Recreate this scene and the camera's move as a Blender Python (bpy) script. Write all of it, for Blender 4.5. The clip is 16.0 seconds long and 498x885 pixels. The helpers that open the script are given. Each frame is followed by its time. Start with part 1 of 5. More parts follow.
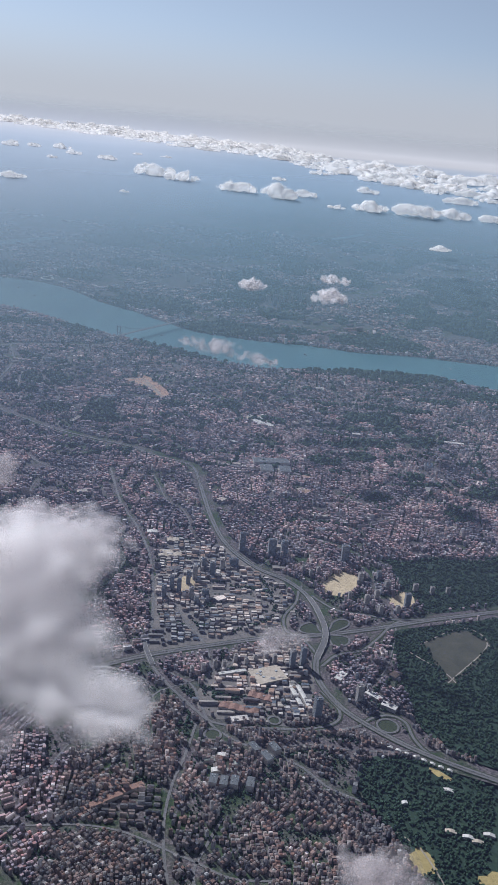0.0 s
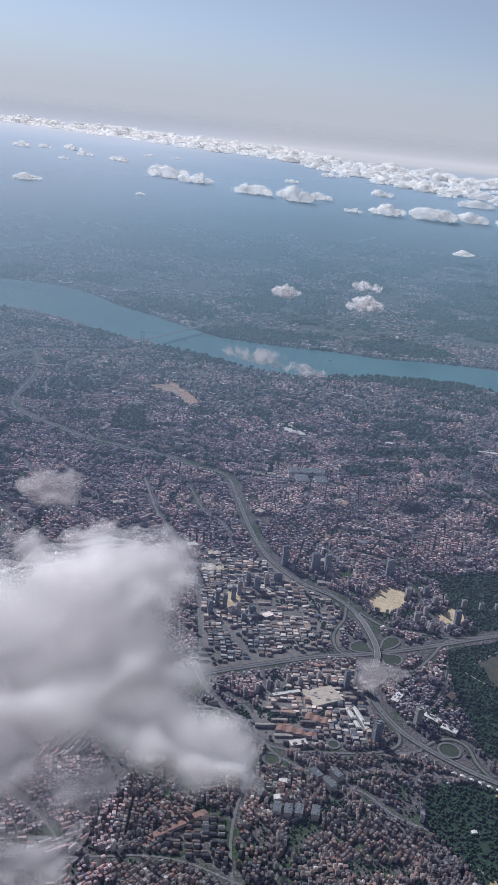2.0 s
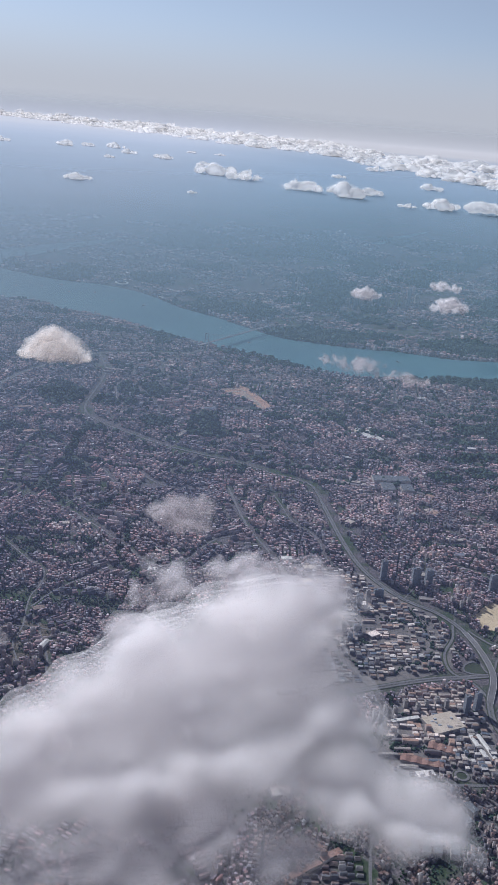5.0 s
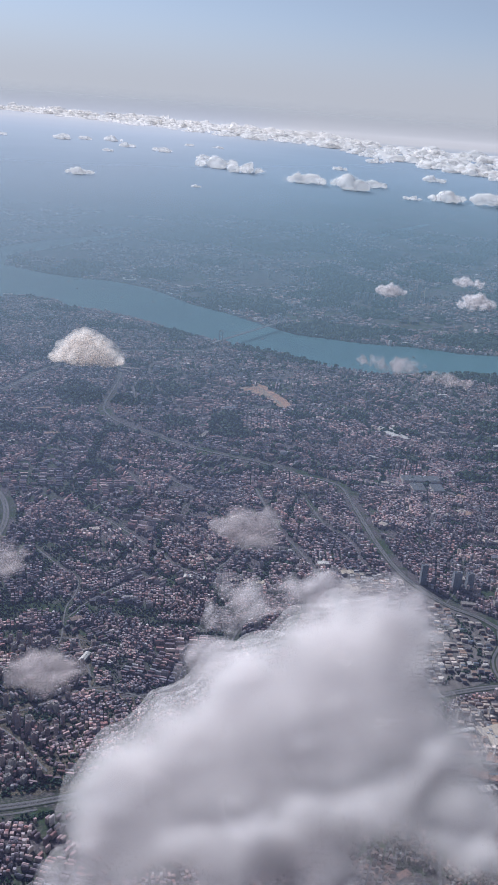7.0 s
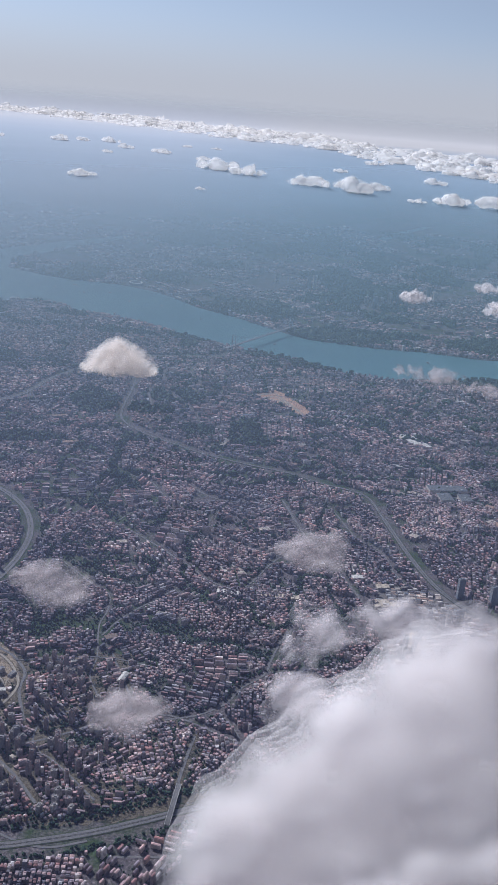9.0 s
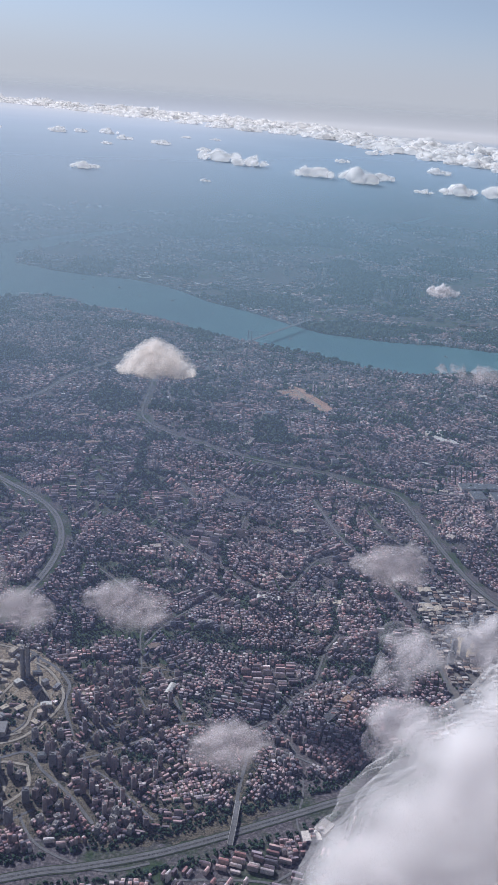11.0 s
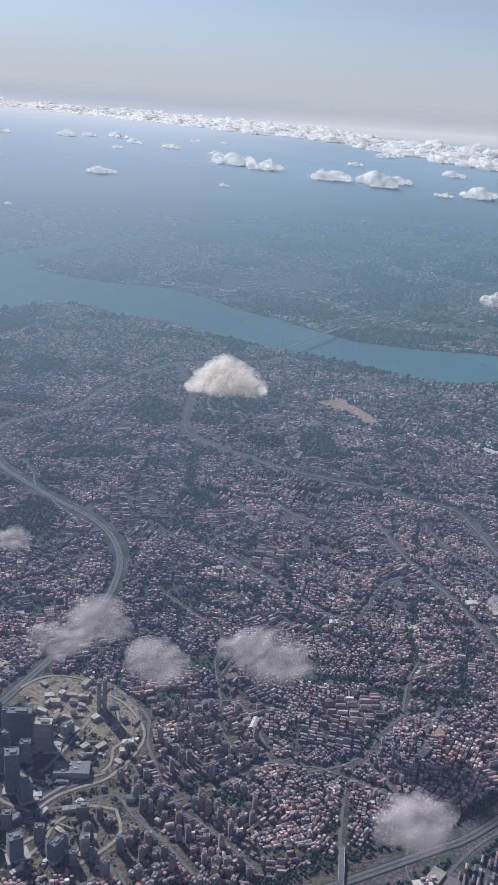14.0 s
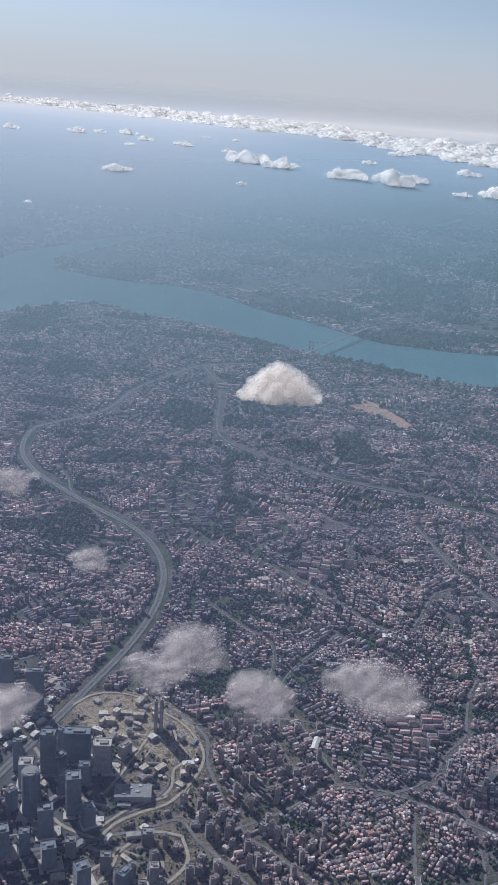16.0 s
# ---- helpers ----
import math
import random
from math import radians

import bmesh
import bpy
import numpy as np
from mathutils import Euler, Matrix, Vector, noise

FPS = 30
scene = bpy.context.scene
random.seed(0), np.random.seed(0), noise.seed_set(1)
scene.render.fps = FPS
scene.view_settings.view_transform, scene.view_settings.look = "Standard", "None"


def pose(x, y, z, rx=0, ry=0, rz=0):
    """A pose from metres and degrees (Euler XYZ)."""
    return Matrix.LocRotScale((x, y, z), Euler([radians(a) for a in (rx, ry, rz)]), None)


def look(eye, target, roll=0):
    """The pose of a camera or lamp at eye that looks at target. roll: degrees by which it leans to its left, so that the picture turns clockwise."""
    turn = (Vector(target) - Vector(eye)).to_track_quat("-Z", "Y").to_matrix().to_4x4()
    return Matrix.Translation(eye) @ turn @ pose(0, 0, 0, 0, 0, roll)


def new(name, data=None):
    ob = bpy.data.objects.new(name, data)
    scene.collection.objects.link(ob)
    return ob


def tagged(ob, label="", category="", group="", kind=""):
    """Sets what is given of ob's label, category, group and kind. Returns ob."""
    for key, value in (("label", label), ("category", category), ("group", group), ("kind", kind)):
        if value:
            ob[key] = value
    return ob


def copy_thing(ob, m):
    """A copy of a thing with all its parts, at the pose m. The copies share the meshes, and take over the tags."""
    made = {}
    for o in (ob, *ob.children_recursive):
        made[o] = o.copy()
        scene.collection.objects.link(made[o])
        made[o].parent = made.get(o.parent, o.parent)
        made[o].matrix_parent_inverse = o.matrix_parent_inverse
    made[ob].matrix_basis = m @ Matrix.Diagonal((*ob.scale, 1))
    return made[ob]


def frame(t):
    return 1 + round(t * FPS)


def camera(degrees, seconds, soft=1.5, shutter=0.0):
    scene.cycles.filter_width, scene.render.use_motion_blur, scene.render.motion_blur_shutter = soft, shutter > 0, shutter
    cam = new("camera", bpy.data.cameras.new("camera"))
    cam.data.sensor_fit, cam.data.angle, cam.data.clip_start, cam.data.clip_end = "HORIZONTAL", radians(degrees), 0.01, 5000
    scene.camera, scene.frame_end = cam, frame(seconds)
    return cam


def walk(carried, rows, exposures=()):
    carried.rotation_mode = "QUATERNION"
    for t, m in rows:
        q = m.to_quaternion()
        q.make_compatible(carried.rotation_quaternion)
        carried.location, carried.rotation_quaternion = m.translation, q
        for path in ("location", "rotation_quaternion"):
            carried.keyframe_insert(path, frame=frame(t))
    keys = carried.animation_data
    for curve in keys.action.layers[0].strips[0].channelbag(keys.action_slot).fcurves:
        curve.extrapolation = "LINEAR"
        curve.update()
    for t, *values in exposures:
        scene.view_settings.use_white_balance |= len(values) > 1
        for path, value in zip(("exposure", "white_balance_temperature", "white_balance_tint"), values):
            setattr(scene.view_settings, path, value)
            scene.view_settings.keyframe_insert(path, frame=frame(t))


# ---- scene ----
cam = camera(30.0, 16.0, 1.3)
PATH = [
    (0, (4.521, -0.794, 237.756), (4.623, 18.051, 231.056), 5.57),
    (0.5, (-1.570, 1.925, 237.824), (-1.600, 20.783, 231.164), 5.60),
    (1, (-7.630, 4.645, 237.887), (-7.658, 23.495, 231.203), 5.66),
    (1.5, (-13.664, 7.367, 237.943), (-13.656, 26.202, 231.218), 5.74),
    (2, (-19.672, 10.091, 237.994), (-19.600, 28.941, 231.308), 5.81),
    (2.5, (-25.656, 12.820, 238.038), (-25.558, 31.652, 231.305), 5.79),
    (3, (-31.620, 15.552, 238.075), (-31.552, 34.376, 231.318), 5.73),
    (3.5, (-37.563, 18.289, 238.107), (-37.623, 37.075, 231.245), 5.55),
    (4, (-43.490, 21.031, 238.133), (-43.850, 39.799, 231.231), 5.15),
    (4.2, (-45.856, 22.130, 238.141), (-46.556, 40.905, 231.284), 4.85),
    (6.3, (-70.585, 33.733, 238.171), (-70.996, 52.501, 231.271), 4.60),
    (6.5, (-72.932, 34.846, 238.168), (-73.377, 53.601, 231.236), 4.49),
    (7, (-78.796, 37.634, 238.157), (-79.238, 56.364, 231.158), 4.39),
    (7.5, (-84.657, 40.432, 238.139), (-84.818, 59.153, 231.106), 4.60),
    (8, (-90.517, 43.240, 238.116), (-90.763, 61.990, 231.161), 4.68),
    (8.5, (-96.377, 46.059, 238.086), (-96.634, 64.811, 231.135), 4.62),
    (9, (-102.240, 48.891, 238.050), (-102.470, 67.635, 231.079), 4.64),
    (9.2, (-104.586, 50.026, 238.034), (-104.818, 68.761, 231.036), 4.29),
    (11.3, (-129.298, 62.084, 237.805), (-129.347, 80.762, 230.655), 4.26),
    (11.5, (-131.662, 63.245, 237.778), (-131.730, 81.927, 230.636), 4.11),
    (12, (-137.582, 66.161, 237.705), (-137.631, 84.858, 230.606), 4.11),
    (12.5, (-143.519, 69.092, 237.626), (-143.578, 87.808, 230.574), 4.05),
    (13, (-149.475, 72.040, 237.540), (-149.559, 90.752, 230.480), 4.03),
    (13.5, (-155.451, 75.006, 237.449), (-155.474, 93.725, 230.407), 4.03),
    (14, (-161.449, 77.990, 237.352), (-161.481, 96.686, 230.247), 4.03),
    (14.5, (-167.472, 80.993, 237.248), (-167.486, 99.672, 230.098), 4.03),
    (15, (-173.522, 84.016, 237.138), (-173.545, 102.668, 229.921), 3.98),
    (15.5, (-179.600, 87.058, 237.022), (-179.599, 105.717, 229.823), 4.06),
    (16, (-185.709, 90.121, 236.900), (-185.756, 108.793, 229.733), 4.27),
]
walk(cam, [(t, look(eye, target, roll)) for t, eye, target, roll in PATH], [(0, 0.23, 5740, 10), (4, 0.2, 5720, 11), (9, 0.19, 5710, 12), (12, 0.23, 5730, 10), (16, 0.29, 5790, 8)])

# World scale: one unit stands for ten metres of the real place, so that forty kilometres of land lie inside the lens's reach.

# ---- sky, sun, exposure ----
SUN_AZ, SUN_EL = radians(-36.5), radians(34.2)      # azimuth from +y towards +x
world = bpy.data.worlds.new("sky")
scene.world = world
world.use_nodes = True
wt = world.node_tree
wt.nodes.clear()
w_co = wt.nodes.new("ShaderNodeTexCoord")
w_sep = wt.nodes.new("ShaderNodeSeparateXYZ")
w_abs = wt.nodes.new("ShaderNodeMath")
w_abs.operation = "ABSOLUTE"
w_max = wt.nodes.new("ShaderNodeMath")
w_max.operation = "MULTIPLY_ADD"
w_max.inputs[1].default_value = 0.91
w_max.inputs[2].default_value = 0.045
w_hue = wt.nodes.new("ShaderNodeHueSaturation")
w_hue.inputs["Saturation"].default_value = 0.55
w_com = wt.nodes.new("ShaderNodeCombineXYZ")
w_sky = wt.nodes.new("ShaderNodeTexSky")
w_sky.sky_type = "NISHITA"
w_sky.sun_disc = False
w_sky.sun_elevation = SUN_EL
w_sky.sun_rotation = SUN_AZ
w_sky.altitude = 2400
w_sky.air_density = 1.0
w_sky.dust_density = 1.6
w_sky.ozone_density = 2.0
w_low = wt.nodes.new("ShaderNodeMapRange")          # pale warm haze low over the horizon, all the way round
w_low.interpolation_type = "SMOOTHSTEP"
w_low.inputs["From Min"].default_value = 0.0
w_low.inputs["From Max"].default_value = 0.085
w_low.inputs["To Min"].default_value = 0.85
w_low.inputs["To Max"].default_value = 0.0
w_mix = wt.nodes.new("ShaderNodeMixRGB")
w_mix.inputs["Color2"].default_value = (7.35, 7.1, 7.15, 1.0)
w_bg = wt.nodes.new("ShaderNodeBackground")
w_bg.inputs["Strength"].default_value = 0.061
w_out = wt.nodes.new("ShaderNodeOutputWorld")
wt.links.new(w_co.outputs["Generated"], w_sep.inputs[0])
wt.links.new(w_sep.outputs["X"], w_com.inputs["X"])
wt.links.new(w_sep.outputs["Y"], w_com.inputs["Y"])
wt.links.new(w_sep.outputs["Z"], w_abs.inputs[0])
wt.links.new(w_abs.outputs[0], w_max.inputs[0])
wt.links.new(w_max.outputs[0], w_com.inputs["Z"])
wt.links.new(w_com.outputs[0], w_sky.inputs["Vector"])
wt.links.new(w_sky.outputs[0], w_hue.inputs["Color"])
wt.links.new(w_abs.outputs[0], w_low.inputs["Value"])
wt.links.new(w_low.outputs[0], w_mix.inputs["Fac"])
wt.links.new(w_hue.outputs[0], w_mix.inputs["Color1"])
wt.links.new(w_mix.outputs[0], w_bg.inputs["Color"])
wt.links.new(w_bg.outputs[0], w_out.inputs["Surface"])

sun_data = bpy.data.lights.new("sun", "SUN")
sun_data.energy = 5.0
sun_data.angle = radians(0.5)
sun_data.color = (1.0, 0.955, 0.91)
sun = new("sun", sun_data)
sun.matrix_world = look((0, 0, 0), (-math.sin(SUN_AZ) * math.cos(SUN_EL), -math.cos(SUN_AZ) * math.cos(SUN_EL), -math.sin(SUN_EL)))
scene.cycles.transparent_max_bounces = 64


# ---- materials ----
class Nodes:
    """A short way to write node materials."""

    def __init__(self, name):
        self.mat = bpy.data.materials.new(name)
        self.mat.use_nodes = True
        self.tree = self.mat.node_tree
        self.tree.nodes.clear()
        self.out = self.add("OutputMaterial")

    def add(self, kind, **sets):
        node = self.tree.nodes.new("ShaderNode" + kind)
        for key, value in sets.items():
            if key in ("operation", "blend_type", "data_type", "noise_dimensions", "feature", "musgrave_type", "clamp"):
                if key == "operation":
                    node.operation = value
                elif key == "blend_type":
                    node.blend_type = value
                elif key == "data_type":
                    node.data_type = value
                elif key == "feature":
                    node.feature = value
            else:
                self.put(node, key, value)
        return node

    def put(self, node, key, value):
        sock = node.inputs[int(key[1:])] if key[0] == "i" and key[1:].isdigit() else node.inputs[key]
        if isinstance(value, bpy.types.NodeSocket):
            self.tree.links.new(value, sock)
        else:
            sock.default_value = value

    def place(self):
        return self.add("NewGeometry").outputs["Position"]

    def noise(self, scale, detail=4.0, rough=0.6, vector=None):
        node = self.add("TexNoise", Scale=scale, Detail=detail, Roughness=rough)
        self.put(node, "Vector", vector or self.place())
        return node.outputs["Fac"]

    def ramp(self, fac, stops, constant=False):
        node = self.add("ValToRGB", Fac=fac)
        els = node.color_ramp.elements
        if constant:
            node.color_ramp.interpolation = "CONSTANT"
        while len(els) < len(stops):
            els.new(0.5)
        for el, (at, colour) in zip(els, stops):
            el.position = at
            el.color = (*colour, 1) if len(colour) == 3 else colour
        return node.outputs["Color"]

    def mix(self, fac, a, b, how="MIX"):
        node = self.add("MixRGB", blend_type=how, i0=fac, i1=a, i2=b)
        return node.outputs["Color"]

    def maths(self, how, a, b=0.0):
        node = self.add("Math", operation=how, i0=a, i1=b)
        return node.outputs[0]

    def bump(self, height, strength, distance):
        node = self.add("Bump", Strength=strength, Distance=distance, Height=height)
        return node.outputs["Normal"]

    def surface(self, colour, rough=0.8, normal=None, metal=0.0, spec=0.3):
        node = self.add("BsdfPrincipled", Roughness=rough, Metallic=metal)
        self.put(node, "Base Color", colour)
        self.put(node, "Specular IOR Level", spec)
        if normal:
            self.put(node, "Normal", normal)
        self.tree.links.new(node.outputs[0], self.out.inputs["Surface"])
        return self.mat


def rgb(r, g, b):
    return (r, g, b, 1.0)


def ground_material():
    n = Nodes("ground")
    big = n.noise(0.006, 6, 0.62)
    mid = n.noise(0.06, 5, 0.65)
    fine = n.noise(0.9, 3, 0.6)
    town = n.ramp(fine, [(0.3, (0.045, 0.045, 0.05)), (0.5, (0.1, 0.088, 0.094)), (0.72, (0.21, 0.185, 0.185))])
    green = n.ramp(fine, [(0.3, (0.02, 0.04, 0.022)), (0.7, (0.06, 0.085, 0.04))])
    wood = n.ramp(n.maths("ADD", n.maths("MULTIPLY", mid, 0.6), n.maths("MULTIPLY", big, 0.5)), [(0.52, (0, 0, 0)), (0.62, (1, 1, 1))])
    colour = n.mix(wood, town, green)
    return n.surface(colour, 0.95, n.bump(fine, 0.4, 0.4), spec=0.1)


def plain(name, low, high, scale, rough=0.85, bump=0.3, distance=0.1, detail=5, spec=0.25, metal=0.0):
    n = Nodes(name)
    f = n.noise(scale, detail, 0.65)
    g = n.noise(scale * 0.13, 4, 0.6)
    fac = n.maths("ADD", n.maths("MULTIPLY", f, 0.6), n.maths("MULTIPLY", g, 0.4))
    colour = n.ramp(fac, [(0.32, low), (0.68, high)])
    return n.surface(colour, rough, n.bump(f, bump, distance), spec=spec, metal=metal)


def earth(name, pale, brown, green):
    """Bare ground in patches: pale sand, brown soil, scrub."""
    n = Nodes(name)
    f, g = n.noise(1.1, 5, 0.7), n.noise(0.16, 5, 0.65)
    mixed = n.maths("ADD", n.maths("MULTIPLY", f, 0.35), n.maths("MULTIPLY", g, 0.65))
    colour = n.ramp(mixed, [(0.37, green), (0.44, brown), (0.52, pale), (0.57, brown), (0.63, pale), (0.7, brown)])
    return n.surface(colour, 0.95, n.bump(mixed, 0.9, 2.5), spec=0.1)


def island(name, stops, rough=0.85, grime=0.35, scale=1.5):
    n = Nodes(name)
    pick = n.add("NewGeometry").outputs["Random Per Island"]
    base = n.ramp(pick, stops, True)
    f = n.noise(scale, 4, 0.65)
    dirt = n.ramp(f, [(0.3, (1 - grime, 1 - grime, 1 - grime)), (0.7, (1, 1, 1))])
    base = n.mix(1.0, base, n.ramp(n.noise(0.022, 3, 0.6), [(0.38, (0.66, 0.7, 0.76)), (0.5, (1.0, 0.97, 0.96)), (0.62, (1.32, 1.2, 1.16))]), "MULTIPLY")
    base = n.mix(1.0, base, n.ramp(n.noise(0.11, 3, 0.6), [(0.36, (0.74, 0.77, 0.8)), (0.64, (1.24, 1.21, 1.18))]), "MULTIPLY")
    return n.surface(n.mix(1.0, base, dirt, "MULTIPLY"), rough, n.bump(f, 0.2, 0.1), spec=0.2)


M_GROUND = ground_material()
M_WALL = island("render_walls", [(0.0, (0.3, 0.25, 0.24)), (0.2, (0.42, 0.38, 0.37)), (0.4, (0.2, 0.165, 0.17)), (0.56, (0.46, 0.41, 0.38)), (0.73, (0.27, 0.265, 0.29)), (0.88, (0.62, 0.59, 0.57))])
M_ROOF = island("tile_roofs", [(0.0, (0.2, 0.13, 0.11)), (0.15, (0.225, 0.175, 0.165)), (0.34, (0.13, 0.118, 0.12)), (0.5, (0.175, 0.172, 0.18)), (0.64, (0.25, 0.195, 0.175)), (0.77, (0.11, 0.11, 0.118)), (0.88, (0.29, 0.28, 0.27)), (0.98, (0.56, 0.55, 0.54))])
# Pinker roofs west and far off; extra brightness is put into the colour.
M_MAUVE = island("brightened_tile_roofs", [(0.0, (0.394, 0.232, 0.226)), (0.15, (0.499, 0.365, 0.377)), (0.34, (0.22, 0.186, 0.215)), (0.5, (0.36, 0.319, 0.365)), (0.64, (0.545, 0.412, 0.406)), (0.78, (0.174, 0.168, 0.197)), (0.87, (0.534, 0.487, 0.499)), (0.975, (0.789, 0.766, 0.766))])
M_SHED = island("shed_roofs", [(0.0, (0.3, 0.28, 0.26)), (0.2, (0.46, 0.42, 0.37)), (0.4, (0.16, 0.155, 0.165)), (0.6, (0.32, 0.23, 0.18)), (0.78, (0.64, 0.61, 0.57)), (0.92, (0.14, 0.17, 0.21))])
M_ROAD = plain("asphalt", (0.09, 0.09, 0.095), (0.17, 0.165, 0.165), 0.8)
M_VERGE = plain("grass_verge", (0.015, 0.028, 0.016), (0.05, 0.062, 0.032), 0.6)
M_SAND = earth("bare_earth", (0.38, 0.31, 0.23), (0.15, 0.125, 0.095), (0.04, 0.05, 0.034))
M_SITE = earth("churned_earth", (0.22, 0.185, 0.14), (0.075, 0.068, 0.054), (0.022, 0.034, 0.022))
M_TRACK = plain("dusty_track", (0.2, 0.175, 0.145), (0.36, 0.32, 0.26), 0.8)
M_SCRUB = earth("rough_slopes", (0.17, 0.145, 0.11), (0.058, 0.056, 0.045), (0.018, 0.034, 0.02))
M_TOWER_SHADE = plain("painted_tower_shade", (0.03, 0.034, 0.038), (0.085, 0.085, 0.085), 0.5)
M_CREAM = plain("levelled_sand", (0.36, 0.28, 0.17), (0.56, 0.46, 0.31), 0.35)
M_STRAW = plain("dry_yellow_grass", (0.24, 0.19, 0.075), (0.44, 0.35, 0.15), 0.6)
M_QUARRY = plain("quarry_earth", (0.26, 0.14, 0.09), (0.48, 0.31, 0.22), 0.3, distance=0.3)
M_FIELD = plain("dry_grass_field", (0.035, 0.042, 0.03), (0.085, 0.08, 0.06), 0.15)
M_LEAF = plain("tree_foliage", (0.012, 0.036, 0.021), (0.034, 0.07, 0.036), 0.5)
M_LITTER = plain("woodland_floor", (0.01, 0.028, 0.018), (0.028, 0.054, 0.03), 0.3)
M_CONCRETE = plain("concrete", (0.36, 0.35, 0.33), (0.55, 0.53, 0.5), 0.4)
M_STEEL = plain("painted_steel", (0.3, 0.32, 0.34), (0.42, 0.44, 0.46), 0.2, rough=0.5)

M_PALE = plain("cream_render", (0.32, 0.29, 0.27), (0.5, 0.46, 0.42), 0.5)
M_BAND = plain("grey_floor_bands", (0.16, 0.16, 0.17), (0.26, 0.25, 0.25), 0.5)
M_BLOCK = plain("pinkish_render", (0.26, 0.19, 0.18), (0.4, 0.31, 0.29), 0.5)
M_GLASS = plain("blue_curtain_glass", (0.1, 0.13, 0.165), (0.18, 0.225, 0.27), 0.6, rough=0.2, spec=0.7, bump=0.05)
M_PALEROOF = plain("white_sheet_roof", (0.4, 0.385, 0.36), (0.66, 0.64, 0.6), 0.5)
M_TANROOF = plain("tan_flat_roof", (0.34, 0.29, 0.23), (0.52, 0.45, 0.37), 0.4)
M_REDROOF = plain("red_tile_roof", (0.17, 0.1, 0.08), (0.28, 0.17, 0.135), 0.6)
M_DARKROOF = plain("dark_flat_roof", (0.07, 0.08, 0.09), (0.15, 0.16, 0.17), 0.5)
M_GREENROOF = plain("greenish_roof", (0.26, 0.3, 0.26), (0.42, 0.45, 0.4), 0.5)
M_CAR = island("car_paint", [(0.0, (0.6, 0.6, 0.6)), (0.4, (0.05, 0.05, 0.06)), (0.6, (0.3, 0.3, 0.32)), (0.8, (0.3, 0.05, 0.04)), (0.9, (0.7, 0.7, 0.72))], rough=0.4, grime=0.1)


def water_material():
    n = Nodes("strait_water")
    f = n.noise(0.5, 4, 0.6)
    g = n.noise(0.012, 5, 0.6)
    colour = n.ramp(g, [(0.35, (0.045, 0.145, 0.17)), (0.65, (0.065, 0.185, 0.2))])
    return n.surface(colour, 0.4, n.bump(f, 0.15, 0.1), spec=0.5)


M_WATER = water_material()


def haze_material(name, share, start=0.0, top=None):
    """One of several thin sunlit sheets that stand in for haze and together thicken towards the distance; it fades
    where the sheet climbs past top.
    """
    n = Nodes(name)
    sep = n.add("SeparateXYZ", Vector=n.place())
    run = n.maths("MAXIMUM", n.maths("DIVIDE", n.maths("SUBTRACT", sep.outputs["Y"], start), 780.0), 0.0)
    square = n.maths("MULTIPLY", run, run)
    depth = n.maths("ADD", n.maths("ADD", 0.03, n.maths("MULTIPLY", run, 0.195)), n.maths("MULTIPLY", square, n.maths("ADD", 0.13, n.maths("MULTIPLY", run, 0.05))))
    # extra opacity in the west paints the brighter haze towards the sun
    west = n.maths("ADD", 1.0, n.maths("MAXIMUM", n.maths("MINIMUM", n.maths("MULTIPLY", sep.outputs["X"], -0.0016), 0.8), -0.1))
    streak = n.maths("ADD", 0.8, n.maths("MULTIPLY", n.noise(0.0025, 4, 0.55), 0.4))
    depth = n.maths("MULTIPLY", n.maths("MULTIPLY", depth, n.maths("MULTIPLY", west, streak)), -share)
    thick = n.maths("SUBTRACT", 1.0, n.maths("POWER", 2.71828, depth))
    if top:
        edge = n.add("MapRange")
        edge.interpolation_type = "SMOOTHSTEP"
        for key, value in (("Value", sep.outputs["Z"]), ("From Min", top[0]), ("From Max", top[1]), ("To Min", 1.0), ("To Max", 0.0)):
            n.put(edge, key, value)
        thick = n.maths("MULTIPLY", thick, edge.outputs[0])
    # haze colour painted by distance, from dull blue to pale
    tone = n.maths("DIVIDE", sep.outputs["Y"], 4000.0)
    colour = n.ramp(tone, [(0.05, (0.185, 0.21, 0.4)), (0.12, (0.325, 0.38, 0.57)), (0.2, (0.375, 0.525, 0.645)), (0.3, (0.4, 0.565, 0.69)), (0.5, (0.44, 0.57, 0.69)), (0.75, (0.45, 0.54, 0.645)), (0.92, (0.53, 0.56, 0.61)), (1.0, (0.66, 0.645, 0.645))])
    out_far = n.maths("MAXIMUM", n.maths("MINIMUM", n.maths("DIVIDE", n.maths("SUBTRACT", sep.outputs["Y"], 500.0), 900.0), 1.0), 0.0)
    # paler in the far west: sun-side glow and water sheen in the colour
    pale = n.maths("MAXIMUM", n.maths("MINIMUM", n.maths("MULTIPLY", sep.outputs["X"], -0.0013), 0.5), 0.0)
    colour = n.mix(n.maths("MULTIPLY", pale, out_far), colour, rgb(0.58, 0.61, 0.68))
    diff = n.add("BsdfDiffuse", Color=colour)
    clearer = n.add("BsdfTransparent")
    both = n.add("MixShader", i0=thick, i1=clearer.outputs[0], i2=diff.outputs[0])
    n.tree.links.new(both.outputs[0], n.out.inputs["Surface"])
    return n.mat


